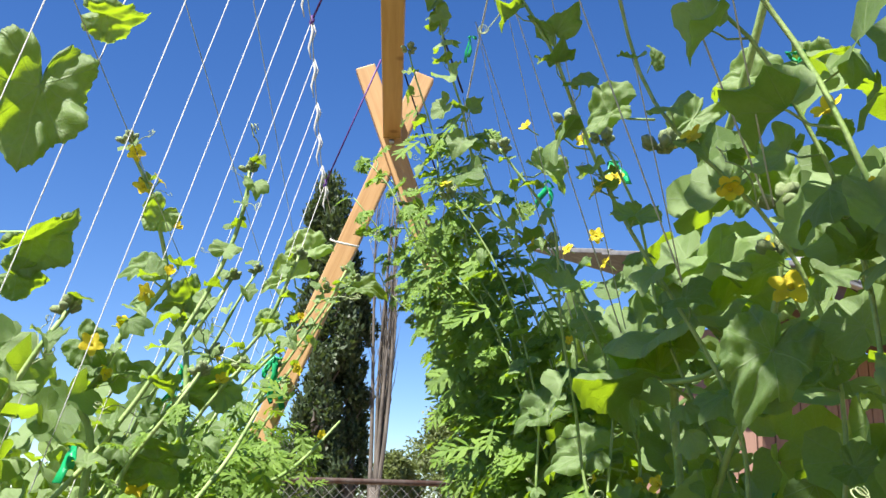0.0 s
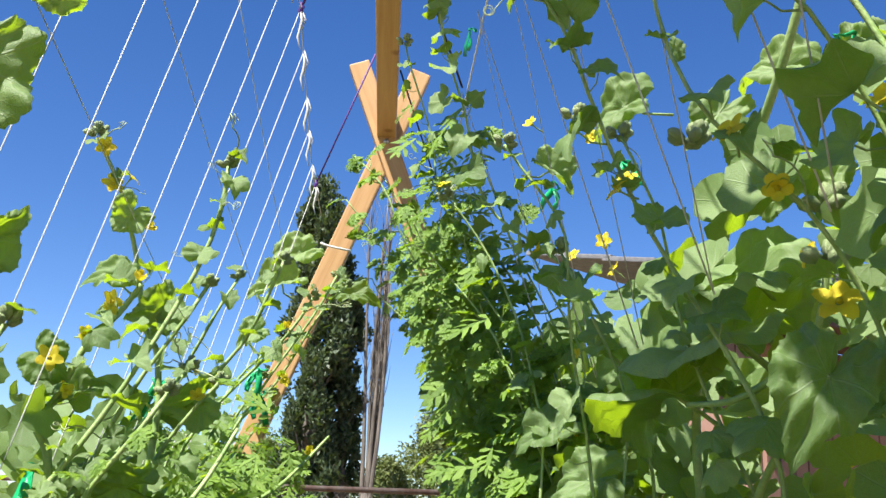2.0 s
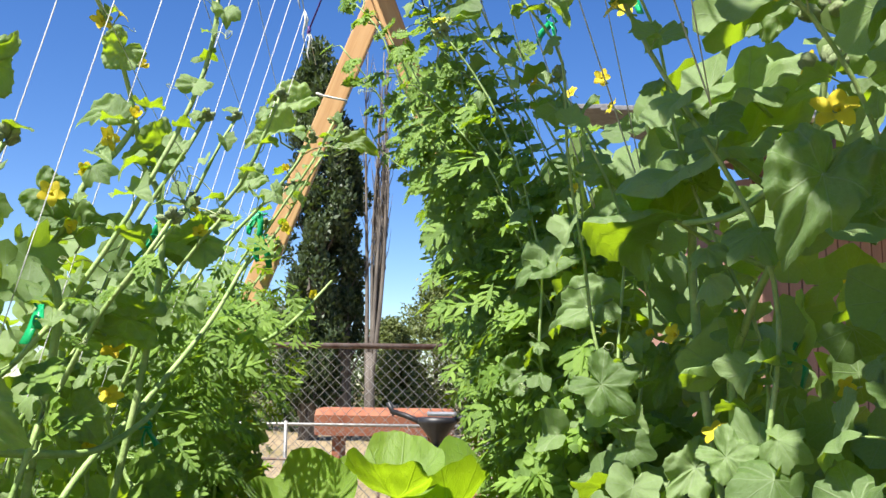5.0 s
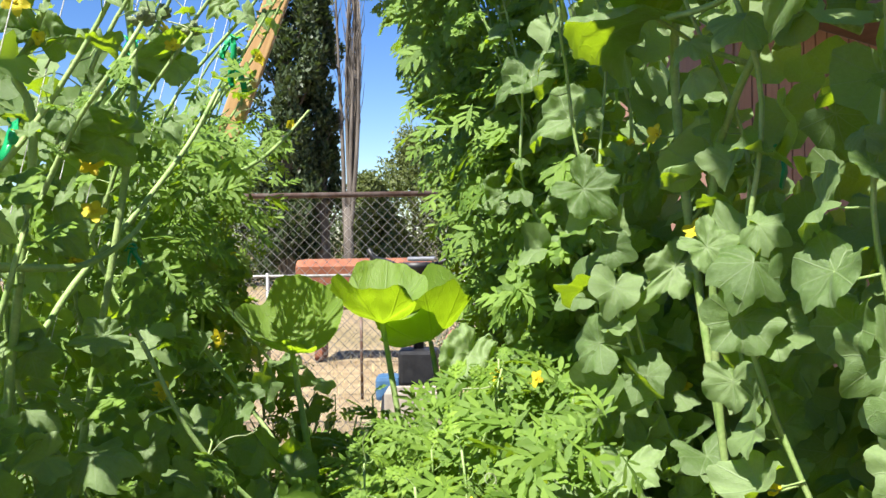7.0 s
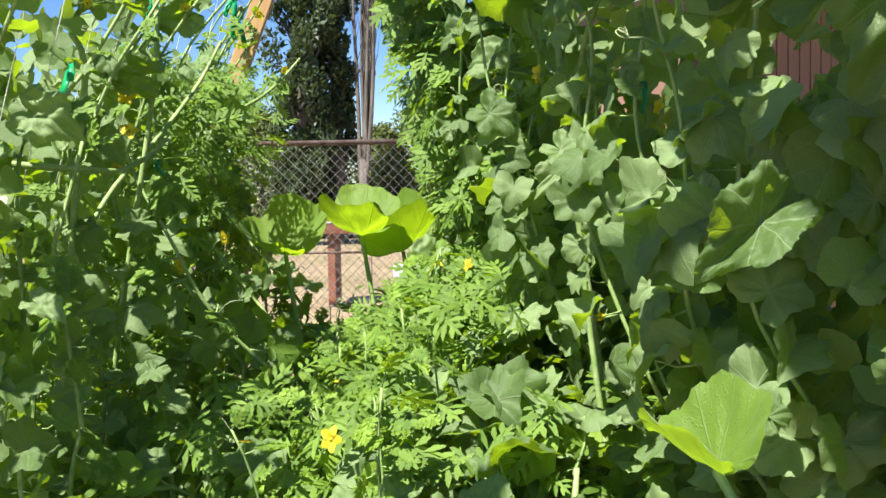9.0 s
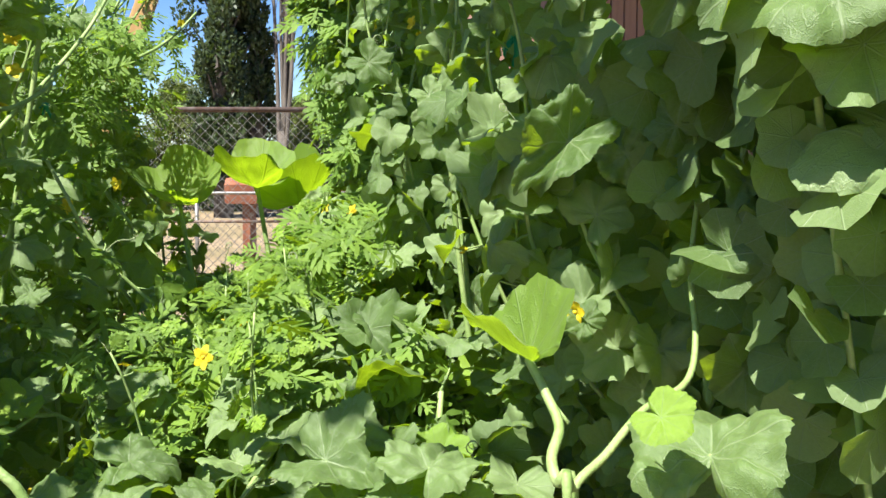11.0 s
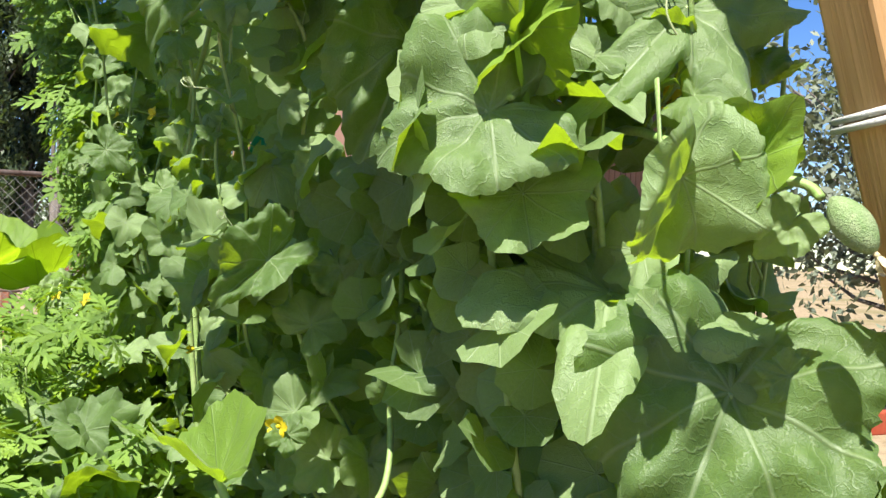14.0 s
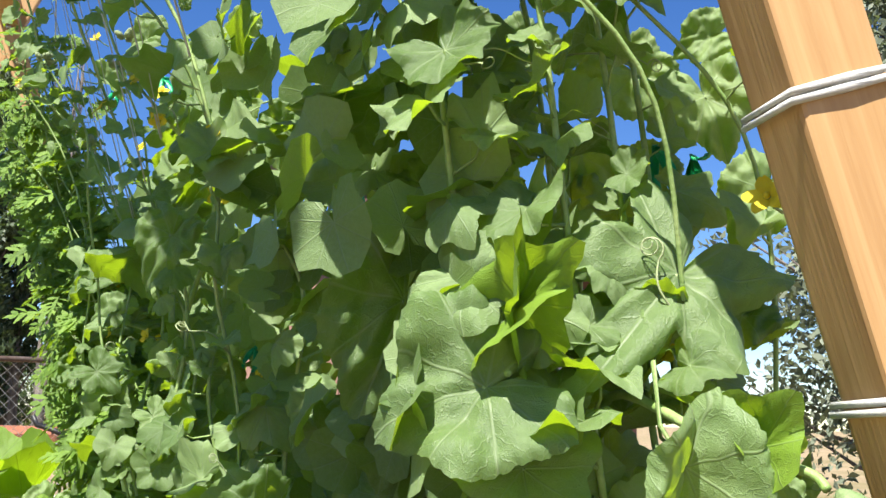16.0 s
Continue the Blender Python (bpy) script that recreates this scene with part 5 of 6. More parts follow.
hero("hub", (0.811, 0.987, 1.513), (0.734, 1.029, 1.476), (-0.31, -0.88, 0.37), 1.00)
hero("hi0", (0.794, 1.166, 1.646), (0.741, 1.159, 1.491), (-0.108, -0.991, 0.080), 0.75)
hero("star1", (0.734, 1.487, 1.642), (0.722, 1.498, 1.576), (-0.271, -0.956, -0.110), 0.90)
hero("hi1", (0.756, 1.399, 1.512), (0.697, 1.408, 1.461), (-0.460, -0.794, 0.398), 0.80)
hero("hi4", (0.692, 1.228, 1.412), (0.616, 1.208, 1.352), (-0.062, -0.924, 0.376), 0.60)
hero("star0", (0.909, 1.007, 1.379), (0.863, 0.920, 1.320), (-0.149, -0.501, 0.853), 1.00)
hero("hi0", (0.918, 1.209, 1.399), (0.919, 1.179, 1.311), (-0.345, -0.891, 0.293), 0.80)
hero("hi2", (0.885, 1.290, 1.359), (0.886, 1.259, 1.277), (-0.287, -0.897, 0.336), 0.60)
hero("hi1", (0.978, 1.240, 1.463), (0.958, 1.248, 1.427), (-0.496, -0.865, 0.078), 1.00)
hero("hi2", (0.747, 1.403, 1.403), (0.774, 1.396, 1.348), (-0.141, -0.989, 0.052), 1.00)
hero("hi0", (1.001, 1.058, 1.333), (1.023, 1.039, 1.295), (-0.479, -0.867, 0.140), 1.10)
hero("hi2", (0.984, 1.115, 1.580), (1.018, 1.103, 1.550), (-0.440, -0.886, -0.147), 1.00)
hero("hi1", (0.966, 1.250, 1.737), (0.967, 1.214, 1.668), (-0.468, -0.784, 0.408), 0.80)
hero("hi0", (0.904, 1.317, 1.767), (0.909, 1.282, 1.696), (-0.412, -0.831, 0.373), 0.70)
hero("hi4", (0.836, 1.337, 1.759), (0.795, 1.343, 1.768), (-0.237, -0.764, -0.599), 0.80)
hero("hi0", (0.849, 1.346, 1.718), (0.875, 1.307, 1.636), (-0.450, -0.850, 0.275), 0.80)
hero("hi1", (1.051, 1.019, 1.589), (0.995, 1.024, 1.552), (-0.236, -0.944, 0.231), 0.70)
hero("broad", (0.967, 0.925, 1.316), (0.901, 0.892, 1.199), (-0.405, -0.797, 0.449), 1.00)
hero("fold1", (0.896, 0.856, 1.498), (0.892, 0.905, 1.391), (0.008, -0.909, -0.416), 0.55)
hero("fresh", (0.939, 0.857, 1.472), (0.946, 0.825, 1.505), (-0.914, -0.373, -0.159), 0.80)
hero("fresh", (0.939, 0.857, 1.472), (0.911, 0.860, 1.492), (-0.034, -0.995, 0.089), 0.60)
hero("star0", (0.955, 0.989, 1.600), (0.882, 0.959, 1.531), (-0.059, -0.888, 0.456), 0.85)
hero("fresh", (0.821, 0.986, 1.567), (0.802, 0.944, 1.630), (0.284, -0.831, -0.478), 0.30)
hero("fresh", (0.823, 0.985, 1.567), (0.851, 0.923, 1.604), (-0.900, -0.434, -0.036), 0.50)
hero("hi2", (0.828, 1.015, 1.571), (0.789, 1.029, 1.605), (-0.307, -0.951, 0.047), 0.60)
hero("fold", (0.981, 0.867, 1.444), (0.952, 0.873, 1.413), (-0.395, -0.900, 0.183), 0.90)
hero("star1", (1.008, 0.900, 1.328), (0.973, 0.900, 1.336), (0.005, -1.000, 0.028), 0.90)
hero("hi4", (0.804, 1.210, 1.825), (0.678, 1.220, 1.765), (0.219, -0.783, -0.583), 0.50)
hero("hi0", (0.896, 1.235, 1.807), (0.889, 1.240, 1.726), (-0.286, -0.957, -0.037), 0.80)
hero("star1", (0.683, 1.428, 1.762), (0.694, 1.388, 1.708), (-0.053, -0.811, 0.583), 0.90)
hero("star1", (0.752, 1.432, 1.714), (0.724, 1.411, 1.678), (0.049, -0.886, 0.462), 0.90)
hero("hi1", (0.735, 1.013, 1.128), (0.766, 1.097, 1.186), (-0.395, -0.420, 0.817), 1.00)
hero("round", (0.699, 1.008, 1.188), (0.716, 0.991, 1.179), (-0.290, -0.666, 0.687), 1.00)
hero("star1", (0.710, 1.319, 1.198), (0.682, 1.327, 1.229), (0.194, -0.889, 0.416), 0.90)
hero("cup", (0.628, 1.214, 1.190), (0.565, 1.328, 1.191), (-0.215, -0.128, 0.968), 0.80)
hero("hi4", (0.690, 1.898, 1.401), (0.615, 1.938, 1.287), (-0.540, -0.840, 0.060), 0.62)
hero("fold", (0.503, 2.374, 1.519), (0.406, 2.333, 1.506), (0.339, -0.891, 0.300), 0.80)
hero("hi2", (0.560, 2.168, 1.602), (0.537, 2.157, 1.522), (-0.114, -0.978, 0.177), 0.45)
hero("fold1", (0.540, 1.962, 1.548), (0.659, 1.927, 1.597), (-0.449, -0.601, 0.661), 0.32)
hero("star1", (0.576, 2.007, 1.475), (0.516, 1.996, 1.415), (-0.155, -0.935, 0.320), 0.60)
hero("star1", (0.499, 1.994, 1.233), (0.467, 1.937, 1.192), (-0.160, -0.523, 0.837), 0.90)
hero("hi0", (0.489, 2.109, 1.290), (0.458, 2.069, 1.218), (-0.087, -0.855, 0.511), 0.50)
hero("hi1", (0.474, 2.507, 1.756), (0.342, 2.470, 1.718), (0.035, -0.769, 0.639), 0.70)
hero("fold", (0.519, 2.411, 1.680), (0.396, 2.376, 1.644), (0.050, -0.790, 0.611), 0.60)
hero("hi2", (0.388, 2.481, 1.585), (0.325, 2.455, 1.537), (0.155, -0.938, 0.308), 0.80)
hero("hi1", (0.323, 2.728, 1.308), (0.257, 2.664, 1.207), (0.054, -0.859, 0.508), 0.60)
hero("star1", (0.450, 2.575, 1.351), (0.370, 2.520, 1.258), (0.036, -0.871, 0.491), 0.55)
hero("hi1", (0.704, 1.861, 1.406), (0.738, 1.849, 1.430), (-0.569, -0.675, 0.469), 0.70)
hero("fold1", (0.563, 1.907, 1.746), (0.476, 2.067, 1.734), (-0.642, -0.295, 0.708), 0.80)
hero("fold", (0.633, 1.803, 1.802), (0.478, 2.018, 1.789), (-0.553, -0.353, 0.755), 0.70)
hero("hi1", (0.622, 1.794, 1.850), (0.529, 1.921, 1.864), (-0.509, -0.455, 0.731), 0.60)
hero("hi4", (0.655, 1.608, 2.001), (0.626, 1.672, 2.016), (-0.795, -0.451, 0.406), 0.60)
hero("hi1", (0.506, 1.985, 2.138), (0.432, 2.057, 2.123), (-0.695, -0.665, 0.274), 0.70)
hero("star1", (0.591, 1.880, 2.085), (0.535, 1.866, 2.021), (0.012, -0.979, 0.203), 0.60)
hero("hi1", (0.655, 1.801, 2.088), (0.588, 1.867, 2.113), (-0.538, -0.712, 0.450), 0.60)
hero("hi4", (0.369, 2.218, 2.137), (0.437, 2.231, 2.093), (0.357, -0.890, 0.285), 0.60)
hero("hi0", (0.676, 1.936, 2.030), (0.620, 2.021, 1.993), (-0.809, -0.578, -0.105), 0.80)
hero("star1", (0.606, 1.892, 2.051), (0.590, 1.868, 1.984), (0.379, -0.895, 0.233), 0.90)
hero("fold", (0.439, 2.312, 1.751), (0.346, 2.321, 1.713), (-0.300, -0.756, 0.581), 0.70)
hero("hi1", (0.483, 2.164, 1.665), (0.383, 2.224, 1.645), (-0.514, -0.684, 0.518), 0.60)
hero("hi1", (0.643, 1.702, 1.938), (0.616, 1.729, 1.890), (-0.782, -0.618, 0.082), 0.80)
hero("star1", (0.650, 1.663, 1.884), (0.653, 1.642, 1.840), (-0.270, -0.881, 0.390), 0.90)
hero("hi0", (0.543, 1.960, 2.174), (0.534, 1.945, 2.206), (0.742, -0.661, -0.116), 0.80)
hero("hi2", (-0.076, 1.468, 1.952), (-0.092, 1.472, 1.843), (0.645, -0.754, -0.126), 0.75)
hero("hi1", (-0.068, 1.505, 2.007), (-0.018, 1.529, 2.006), (0.215, -0.497, -0.841), 0.70)
hero("hi4", (-0.162, 1.603, 1.800), (-0.098, 1.623, 1.840), (0.566, -0.526, -0.634), 0.60)
hero("hi1", (-0.166, 1.606, 1.778), (-0.129, 1.628, 1.770), (0.336, -0.779, -0.529), 0.90)
hero("hi0", (-0.212, 1.887, 1.769), (-0.171, 1.890, 1.735), (0.040, -0.999, -0.034), 1.00)
hero("hi1", (-0.145, 2.004, 1.882), (-0.206, 1.978, 1.880), (0.292, -0.749, 0.595), 0.70)
hero("hi4", (-0.192, 1.927, 1.714), (-0.134, 1.928, 1.738), (-0.184, -0.877, 0.445), 0.70)
hero("hi2", (-0.142, 1.977, 1.974), (-0.165, 1.959, 1.933), (0.695, -0.716, -0.068), 1.00)
hero("hi1", (-0.097, 2.027, 1.861), (-0.134, 1.999, 1.824), (0.721, -0.642, -0.262), 1.00)
hero("hi4", (-0.067, 2.110, 1.751), (-0.110, 2.047, 1.720), (0.854, -0.491, -0.175), 0.80)
hero("hi0", (-0.098, 2.005, 1.618), (-0.165, 1.925, 1.625), (0.648, -0.583, -0.489), 0.60)
hero("hi1", (-0.110, 2.995, 2.218), (-0.213, 2.934, 2.164), (0.242, -0.839, 0.487), 0.60)
hero("hi4", (-0.129, 2.914, 2.114), (-0.223, 2.848, 2.076), (0.296, -0.757, 0.583), 0.60)
hero("hi1", (-0.077, 3.127, 2.141), (0.025, 3.143, 2.137), (0.158, -0.881, 0.446), 0.60)
hero("hi1", (-0.129, 2.636, 1.951), (-0.185, 2.627, 1.921), (-0.041, -0.940, 0.339), 0.80)
hero("fold", (-0.176, 1.931, 1.522), (-0.133, 1.929, 1.480), (0.276, -0.896, 0.347), 0.90)
hero("star1", (-0.102, 1.957, 1.385), (-0.146, 1.918, 1.380), (0.492, -0.628, 0.603), 0.70)
hero("hi1", (-0.116, 2.055, 1.629), (-0.195, 1.971, 1.614), (0.655, -0.523, -0.545), 0.60)
hero("fold", (-0.100, 1.531, 1.302), (-0.054, 1.527, 1.284), (0.242, -0.576, 0.781), 0.80)
hero("star1", (0.033, 1.599, 1.211), (0.017, 1.568, 1.198), (0.241, -0.490, 0.838), 0.90)
hero("hi1", (-0.120, 1.567, 1.532), (-0.052, 1.567, 1.503), (0.119, -0.953, 0.278), 0.80)
hero("hi1", (0.673, 1.574, 1.396), (0.718, 1.558, 1.412), (-0.390, -0.893, 0.223), 0.90)
hero("hi4", (0.647, 1.575, 1.325), (0.714, 1.547, 1.301), (-0.194, -0.865, 0.463), 0.60)
hero("hi0", (0.970, 1.246, 1.793), (0.997, 1.235, 1.713), (-0.313, -0.950, 0.019), 0.90)
hero("hi2", (0.944, 1.266, 1.913), (0.905, 1.283, 1.849), (-0.251, -0.962, -0.107), 0.90)
hero("hi0", (1.003, 1.202, 1.870), (1.051, 1.184, 1.796), (-0.490, -0.865, -0.109), 0.80)
hero("hi1", (1.038, 1.109, 1.822), (1.069, 1.097, 1.741), (-0.436, -0.899, -0.037), 0.80)
hero("hi0", (0.940, 1.189, 1.827), (0.975, 1.155, 1.872), (-0.552, -0.812, -0.190), 0.80)
hero("hi2", (0.831, 1.259, 1.716), (0.778, 1.265, 1.737), (-0.212, -0.947, -0.243), 0.80)
hero("hi0", (1.036, 1.148, 1.714), (0.976, 1.146, 1.742), (-0.095, -0.963, -0.253), 0.80)
hero("hi1", (1.038, 1.041, 1.835), (0.998, 1.071, 1.820), (-0.586, -0.809, -0.049), 0.80)
hero("hi2", (0.914, 1.325, 1.933), (0.858, 1.328, 1.883), (-0.075, -0.997, 0.014), 0.80)
hero("hi0", (0.973, 1.180, 1.707), (1.013, 1.151, 1.657), (-0.600, -0.800, -0.004), 0.90)
hero("hi1", (1.092, 1.053, 1.718), (1.055, 1.070, 1.651), (-0.549, -0.831, 0.089), 0.80)
hero("hi4", (0.661, 1.458, 1.845), (0.710, 1.463, 1.816), (0.186, -0.970, 0.157), 0.70)
hero("hi1", (0.576, 1.542, 1.729), (0.528, 1.523, 1.652), (-0.233, -0.901, 0.365), 0.70)
hero("hi4", (0.613, 1.546, 1.905), (0.651, 1.550, 1.888), (0.255, -0.918, 0.304), 0.80)
hero("star1", (0.531, 1.815, 1.493), (0.571, 1.796, 1.453), (-0.018, -0.906, 0.423), 0.80)
hero("star1", (0.425, 2.006, 1.565), (0.482, 1.992, 1.520), (0.031, -0.943, 0.332), 0.90)
for apex, up, tip, size, wide in (((0.124, 2.807, 1.322), (0.03, -0.16, 1.0), (-1, 0.2, 0), 0.130, 0.9), ((-0.029, 2.627, 1.287), (0.05, -0.45, 0.9), (-1, 0.3, 0.3), 0.120, 0.9),
                                  ((0.217, 2.907, 1.275), (-0.35, -0.25, 0.9), (1, 0.1, 0.45), 0.150, 0.6)):
    SQ.place("leaf", FUNNEL, leaf_pose(apex, up, tip, size) @ Matrix.Diagonal((wide, 1, 1, 1)))
    apex = Vector(apex)
    SQ.tube([apex, apex + Vector((0.02, -0.01, -0.12)), apex + Vector((0.05, -0.02, -0.3)), Vector((apex.x * 0.6 + 0.05, apex.y - 0.05, 0.04))], [0.005, 0.006, 0.007, 0.009], 8)


def vine(pl, pts, r0, r1):
    """A thick smooth stem through the given places."""
    pts = [Vector(p) for p in pts]
    out = []
    n = len(pts)
    for i in range(n - 1):
        a, b, c, d = pts[max(0, i - 1)], pts[i], pts[i + 1], pts[min(n - 1, i + 2)]
        for k in range(6):
            t = k / 6
            out.append(0.5 * ((2 * b) + (c - a) * t + (2 * a - 5 * b + 4 * c - d) * t * t + (3 * b - a - 3 * c + d) * t ** 3))
    out.append(pts[-1])
    m = len(out)
    pl.tube(out, [r0 + (r1 - r0) * i / m for i in range(m)], 8)
    return out


# pale stalk of the cupped leaf, and the vine that turns down beside it
vine(MIDR, [(0.628, 1.214, 1.190), (0.641, 1.187, 1.164), (0.649, 1.159, 1.141), (0.639, 1.134, 1.121), (0.642, 1.118, 1.105), (0.654, 1.111, 1.088), (0.66, 1.13, 0.8)], 0.0042, 0.0058)
hv = vine(NEAR, [(0.80, 1.33, 1.72), (0.805, 1.31, 1.62), (0.801, 1.304, 1.504), (0.806, 1.311, 1.426), (0.806, 1.292, 1.346), (0.794, 1.270, 1.268), (0.789, 1.232, 1.207), (0.771, 1.198, 1.171), (0.723, 1.162, 1.154), (0.682, 1.120, 1.127), (0.652, 1.096, 1.107), (0.647, 1.083, 1.07), (0.7, 1.1, 0.5), (0.9, 1.0, 0.05)], 0.0020, 0.0046)
vine(NEAR, [(0.971, 0.838, 1.448), (0.967, 0.853, 1.458), (0.942, 0.892, 1.468), (0.923, 1.045, 1.506), (0.92, 1.06, 1.40), (0.93, 1.06, 1.2), (0.98, 1.05, 0.8), (1.1, 1.0, 0.05)], 0.003, 0.0055)
vine(NEAR, [(0.923, 1.045, 1.506), (0.885, 1.048, 1.52), (0.850, 1.02, 1.53), (0.815, 0.985, 1.518)], 0.0036, 0.0026)
vine(NEAR, [(0.806, 0.976, 1.617), (0.81, 0.99, 1.58), (0.83, 1.03, 1.54), (0.86, 1.05, 1.525)], 0.0024, 0.003)
lp = vine(LEFT, [(-0.33, 1.90, 0.05), (-0.27, 1.91, 0.7), (-0.22, 1.915, 1.3), (-0.185, 1.917, 1.608), (-0.200, 1.905, 1.682), (-0.184, 1.909, 1.715), (-0.160, 1.911, 1.774), (-0.146, 1.962, 1.826), (-0.122, 1.962, 1.863)], 0.006, 0.0035)
lq = vine(LEFT, [(-0.30, 2.05, 0.05), (-0.22, 2.04, 1.0), (-0.12, 2.038, 1.60), (-0.116, 2.038, 1.770), (-0.142, 2.039, 1.829), (-0.158, 2.023, 1.916), (-0.181, 1.997, 2.001), (-0.214, 1.981, 2.065)], 0.0055, 0.0025)
LEFT.place("shoot_tip", BUD, leaf_pose((-0.214, 1.981, 2.07), (-0.2, -0.3, 1), (0, 1, 0), 0.022))
dress(LEFT, lp[24:], MID, 0.028, IN_L, 0.9, 0.9, 3, 0.8, 0.35, 0.3)
dress(LEFT, lq[20:], MID, 0.022, IN_L, 0.9, 0.8, 4, 0.8, 0.3, 0.3)
dress(NEAR, hv[:32], MID, 0.036, IN_R, 0.9, 1.0, 5, 0.9, 0.1, 0.3)
# pale runners
vine(LEFT, [(0.05, 1.05, 1.215), (0.145, 1.007, 1.213), (0.175, 0.996, 1.204), (0.210, 0.997, 1.185), (0.237, 0.989, 1.160), (0.256, 0.989, 1.136), (0.28, 1.0, 1.05), (0.27, 1.1, 0.6), (0.25, 1.3, 0.05)], 0.0026, 0.0045)
vine(LEFT, [(-0.28, 1.84, 1.475), (-0.220, 1.855, 1.469), (-0.170, 1.880, 1.465), (-0.140, 1.947, 1.467), (-0.110, 2.012, 1.499), (-0.10, 2.05, 1.53)], 0.0058, 0.0028)
# long green stems that lean across the strung side
vine(LEFT, [(-0.25, 1.90, 1.25), (-0.20, 2.02, 1.42), (-0.15, 2.12, 1.52), (-0.10, 2.22, 1.63), (-0.07, 2.28, 1.72)], 0.0050, 0.0030)
vine(LEFT, [(-0.16, 2.45, 1.57), (-0.09, 2.62, 1.64), (-0.06, 2.75, 1.70), (-0.02, 2.80, 1.76)], 0.0045, 0.0025)
# stems of the arched leaves on the opposite side
vine(MIDR, [(0.62, 1.70, 1.86), (0.615, 1.70, 1.80), (0.60, 1.76, 1.70), (0.58, 1.84, 1.62), (0.575, 1.9, 1.52), (0.60, 1.95, 1.2), (0.68, 1.9, 0.6), (0.74, 1.85, 0.05)], 0.003, 0.006)
vine(MIDR, [(0.62, 1.70, 1.77), (0.56, 1.78, 1.72), (0.52, 1.86, 1.72)], 0.004, 0.003)
vine(MIDR, [(0.63, 1.62, 2.2), (0.60, 1.72, 2.05), (0.58, 1.85, 1.95), (0.57, 1.95, 1.85), (0.56, 2.0, 1.6), (0.66, 1.95, 0.8), (0.72, 1.9, 0.05)], 0.0045, 0.006)
MIDR.place("shoot_tip", BUD, leaf_pose((0.625, 1.70, 1.885), (-0.1, -0.3, 1), (0, 1, 0), 0.034))
# leafy shoots between the near leg and the twine
for k, (x, y) in enumerate(((0.80, 1.06), (0.88, 1.02), (0.95, 1.06), (0.86, 1.12), (0.92, 1.14), (1.0, 1.10))):
    sp = vine(NEAR, [(x + 0.25, y, 0.05), (x + 0.12, y + 0.02, 0.9), (x + 0.03, y, 1.4), (x, y, 1.6), (x - 0.04, y - 0.01, 1.85), (x - 0.10, y, 2.08)], 0.0036, 0.0024)
    dress(NEAR, sp[13:], MID, 0.052, IN_R, 0.8, 1.0, 1, 0.8, 0.06, 0.2, 0.9)
for pl in (NEAR, MIDR, LEFT, SQ):
    pl.close()


def young_melon():
    t = thing("young_melon", "small fuzzy green young melon with a withered flower", "melon", (0.982, 0.822, 1.432))
    d = Vector((0.35, -0.5, -0.75)).normalized()
    p = Pile()
    qs = np.linspace(0, 1, 12)
    p.tube([d * (q - 0.5) * 0.042 for q in qs], [0.0005 + 0.0115 * math.sin(math.pi * min(1, q * 0.98 + 0.01)) ** 0.6 for q in qs], 14)
    rg = random.Random(2)
    side = d.orthogonal().normalized()
    for i in range(420):
        q = rg.random()
        a = rg.uniform(0, 6.28)
        o = (side * math.cos(a) + d.cross(side) * math.sin(a))
        r = 0.0098 * math.sin(math.pi * min(1, q * 0.98 + 0.01)) ** 0.6
        b = d * (q - 0.5) * 0.042 + o * r
        p.tube([b, b + o * rg.uniform(0.0015, 0.0035)], [0.00013, 0.00004], 3, False)
    part("fruit", p.mesh("fruit", M_FUZZ), t)
    part("withered_flower", FLOWER_OLD, t, "pale withered flower", leaf_pose(d * 0.024, d, side, 0.013))


FLOWER_OLD = flower_mesh("withered_flower", 0.9)
FLOWER_OLD.materials.clear()
FLOWER_OLD.materials.append(M_PALE)
young_melon()


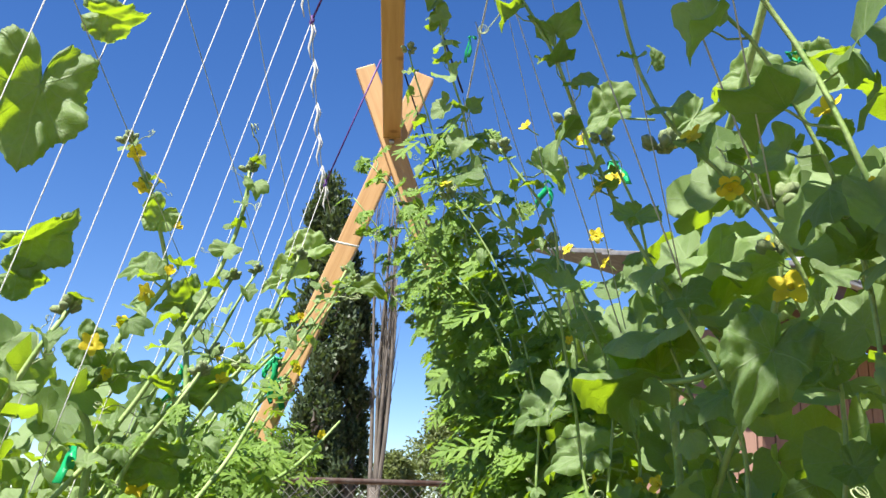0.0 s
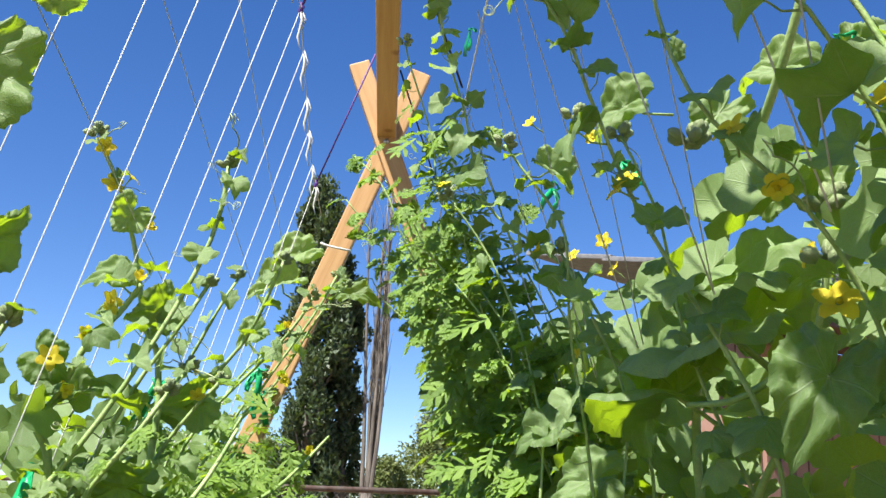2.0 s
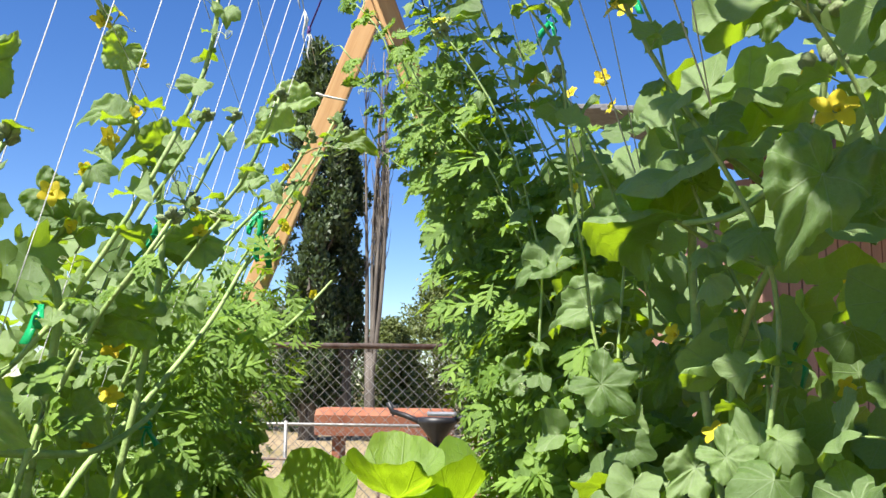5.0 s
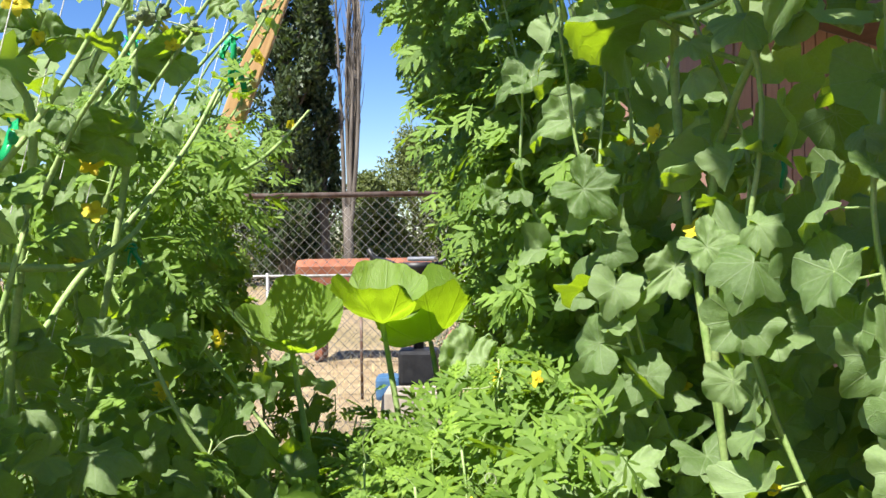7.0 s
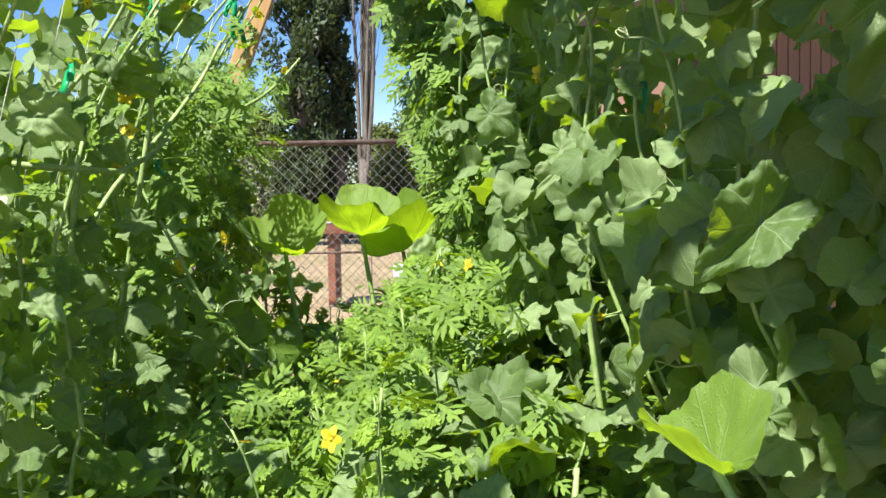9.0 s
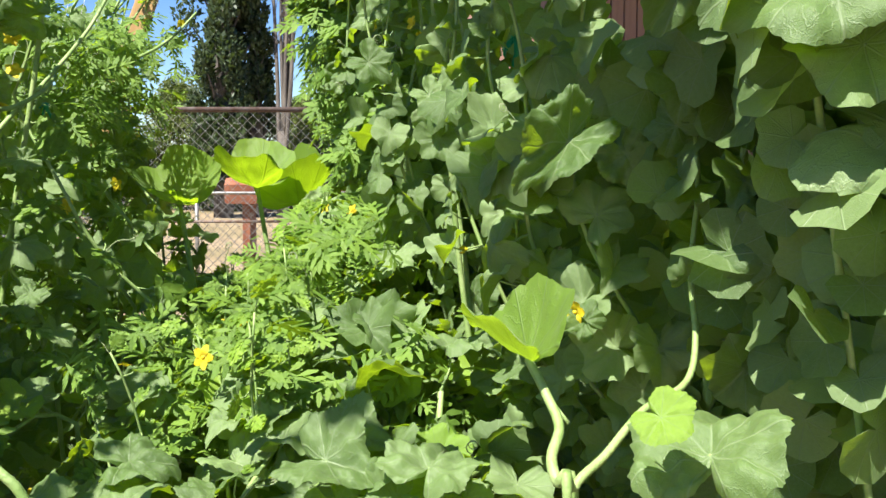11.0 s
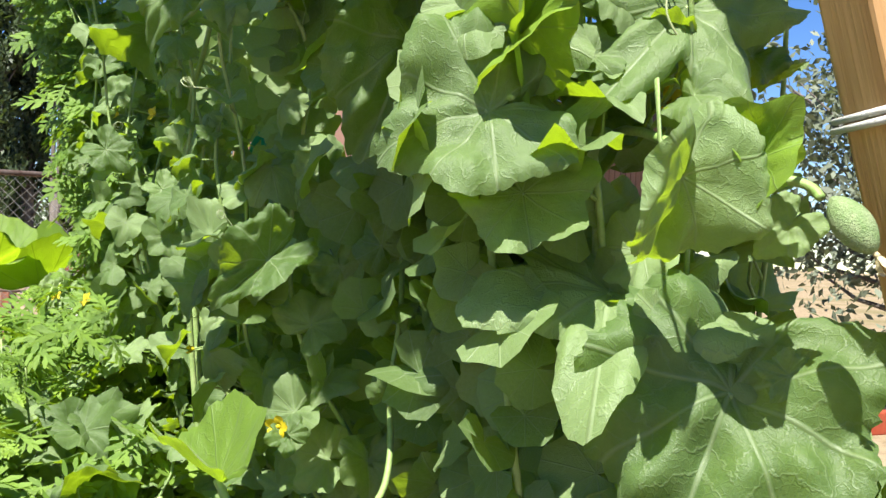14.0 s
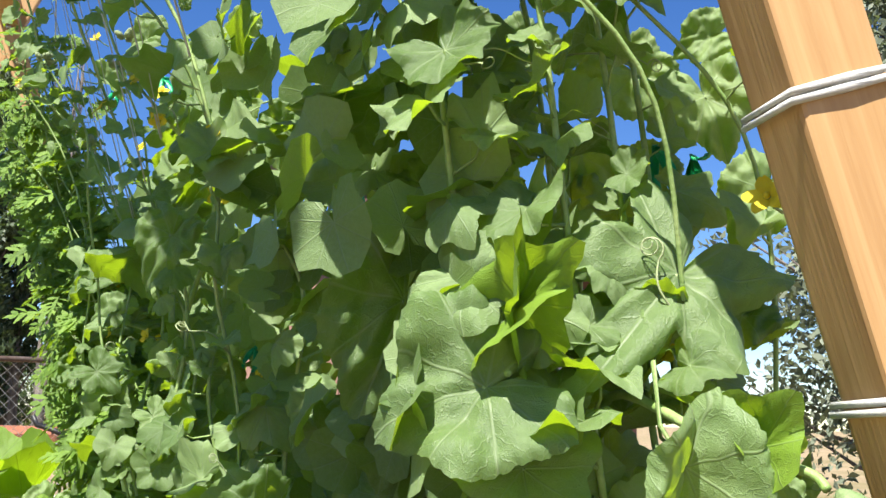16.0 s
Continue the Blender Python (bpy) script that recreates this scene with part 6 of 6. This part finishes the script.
def flowers_and_ties():
    """Open yellow flowers and green tape ties at the outside of the growth."""
    near = Plant("melon_vine", "slender flowering cantaloupe shoots woven through twine", "vine", W(1.9, P(1.5), 1.45), "melon vines on the trellis")
    left = Plant("melon_vine", "slender flowering cantaloupe shoots woven through twine", "vine", W(1.4, -P(1.45), 1.4), "melon vines on the trellis")
    spots = ((0.620, 1.675, 1.790), (0.504, 2.171, 2.089), (0.458, 2.200, 2.166), (0.454, 2.531, 2.076), (0.529, 2.550, 2.055), (0.656, 1.627, 1.962), (0.602, 1.686, 1.835),
             (0.510, 2.537, 2.106), (0.367, 2.289, 2.228), (0.703, 1.916, 1.548), (0.567, 1.947, 1.497), (0.523, 1.940, 1.605), (0.744, 2.048, 1.676), (0.916, 1.221, 1.490),
             (0.970, 1.298, 1.433), (0.795, 1.552, 1.793), (0.965, 0.881, 1.639), (0.534, 1.547, 1.849), (0.688, 1.485, 1.695), (0.977, 1.343, 1.166), (0.690, 1.325, 1.218), (0.401, 2.235, 1.287), (0.249, 1.582, 1.123))
    for i, c in enumerate(spots):
        c = Vector(c)
        near.flower(c, IN_R + Vector((rnd(-0.5, 0.5), rnd(-0.7, 0.3), rnd(-0.2, 0.7))), 0.024 if i in (0, 5) else 0.017 if i % 3 else 0.014, (0, 0, 1)[i % 3])
    more = ((-0.136, 1.910, 1.828), (-0.057, 2.786, 1.729), (-0.189, 1.992, 2.005), (-0.182, 1.871, 1.754), (-0.161, 1.908, 1.787), (-0.150, 1.993, 1.588), (-0.131, 1.950, 1.528),
            (-0.152, 1.942, 1.473), (-0.090, 2.058, 1.302), (-0.101, 2.374, 1.337))
    for i, c in enumerate(more):
        c = Vector(c)
        left.flower(c, IN_L + Vector((rnd(-0.5, 0.5), rnd(-0.7, 0.3), rnd(-0.2, 0.7))), 0.016, (0, 1, 0)[i % 3])
    for c in ((0.60, 1.64, 1.815), (0.5, 1.7, 1.95), (0.43, 2.2, 2.2)):
        near.place("shoot_tip", BUD, leaf_pose(c, (0.1, -0.2, 1), (0, 1, 0), 0.03))
    near.close()
    left.close()
    ties = ((0.250, 2.570, 2.557), (0.630, 1.621, 2.02), (0.506, 2.208, 2.133), (0.406, 2.327, 2.129), (-0.089, 2.457, 1.840), (-0.141, 2.087, 1.740), (-0.213, 1.936, 1.635),
            (0.808, 1.534, 1.847), (0.776, 1.554, 1.80), (0.834, 1.551, 1.771), (0.948, 1.238, 1.64), (0.930, 1.256, 1.535), (1.007, 1.121, 1.744), (1.038, 1.108, 1.733), (0.840, 1.438, 1.384),
            (-0.144, 2.129, 1.767), (-0.087, 2.459, 1.797), (-0.158, 2.155, 1.484), (0.705, 2.070, 1.602))
    for i, c in enumerate(ties):
        ob = new("plant_tie", TIE[i % 3])
        ob.matrix_world = pose(*c, rnd(-25, 25), rnd(-25, 25), rnd(0, 360)) @ Matrix.Scale(0.058, 4)
        tagged(ob, "bright green plastic tape tying a vine to twine", "tie", "plant ties")


flowers_and_ties()
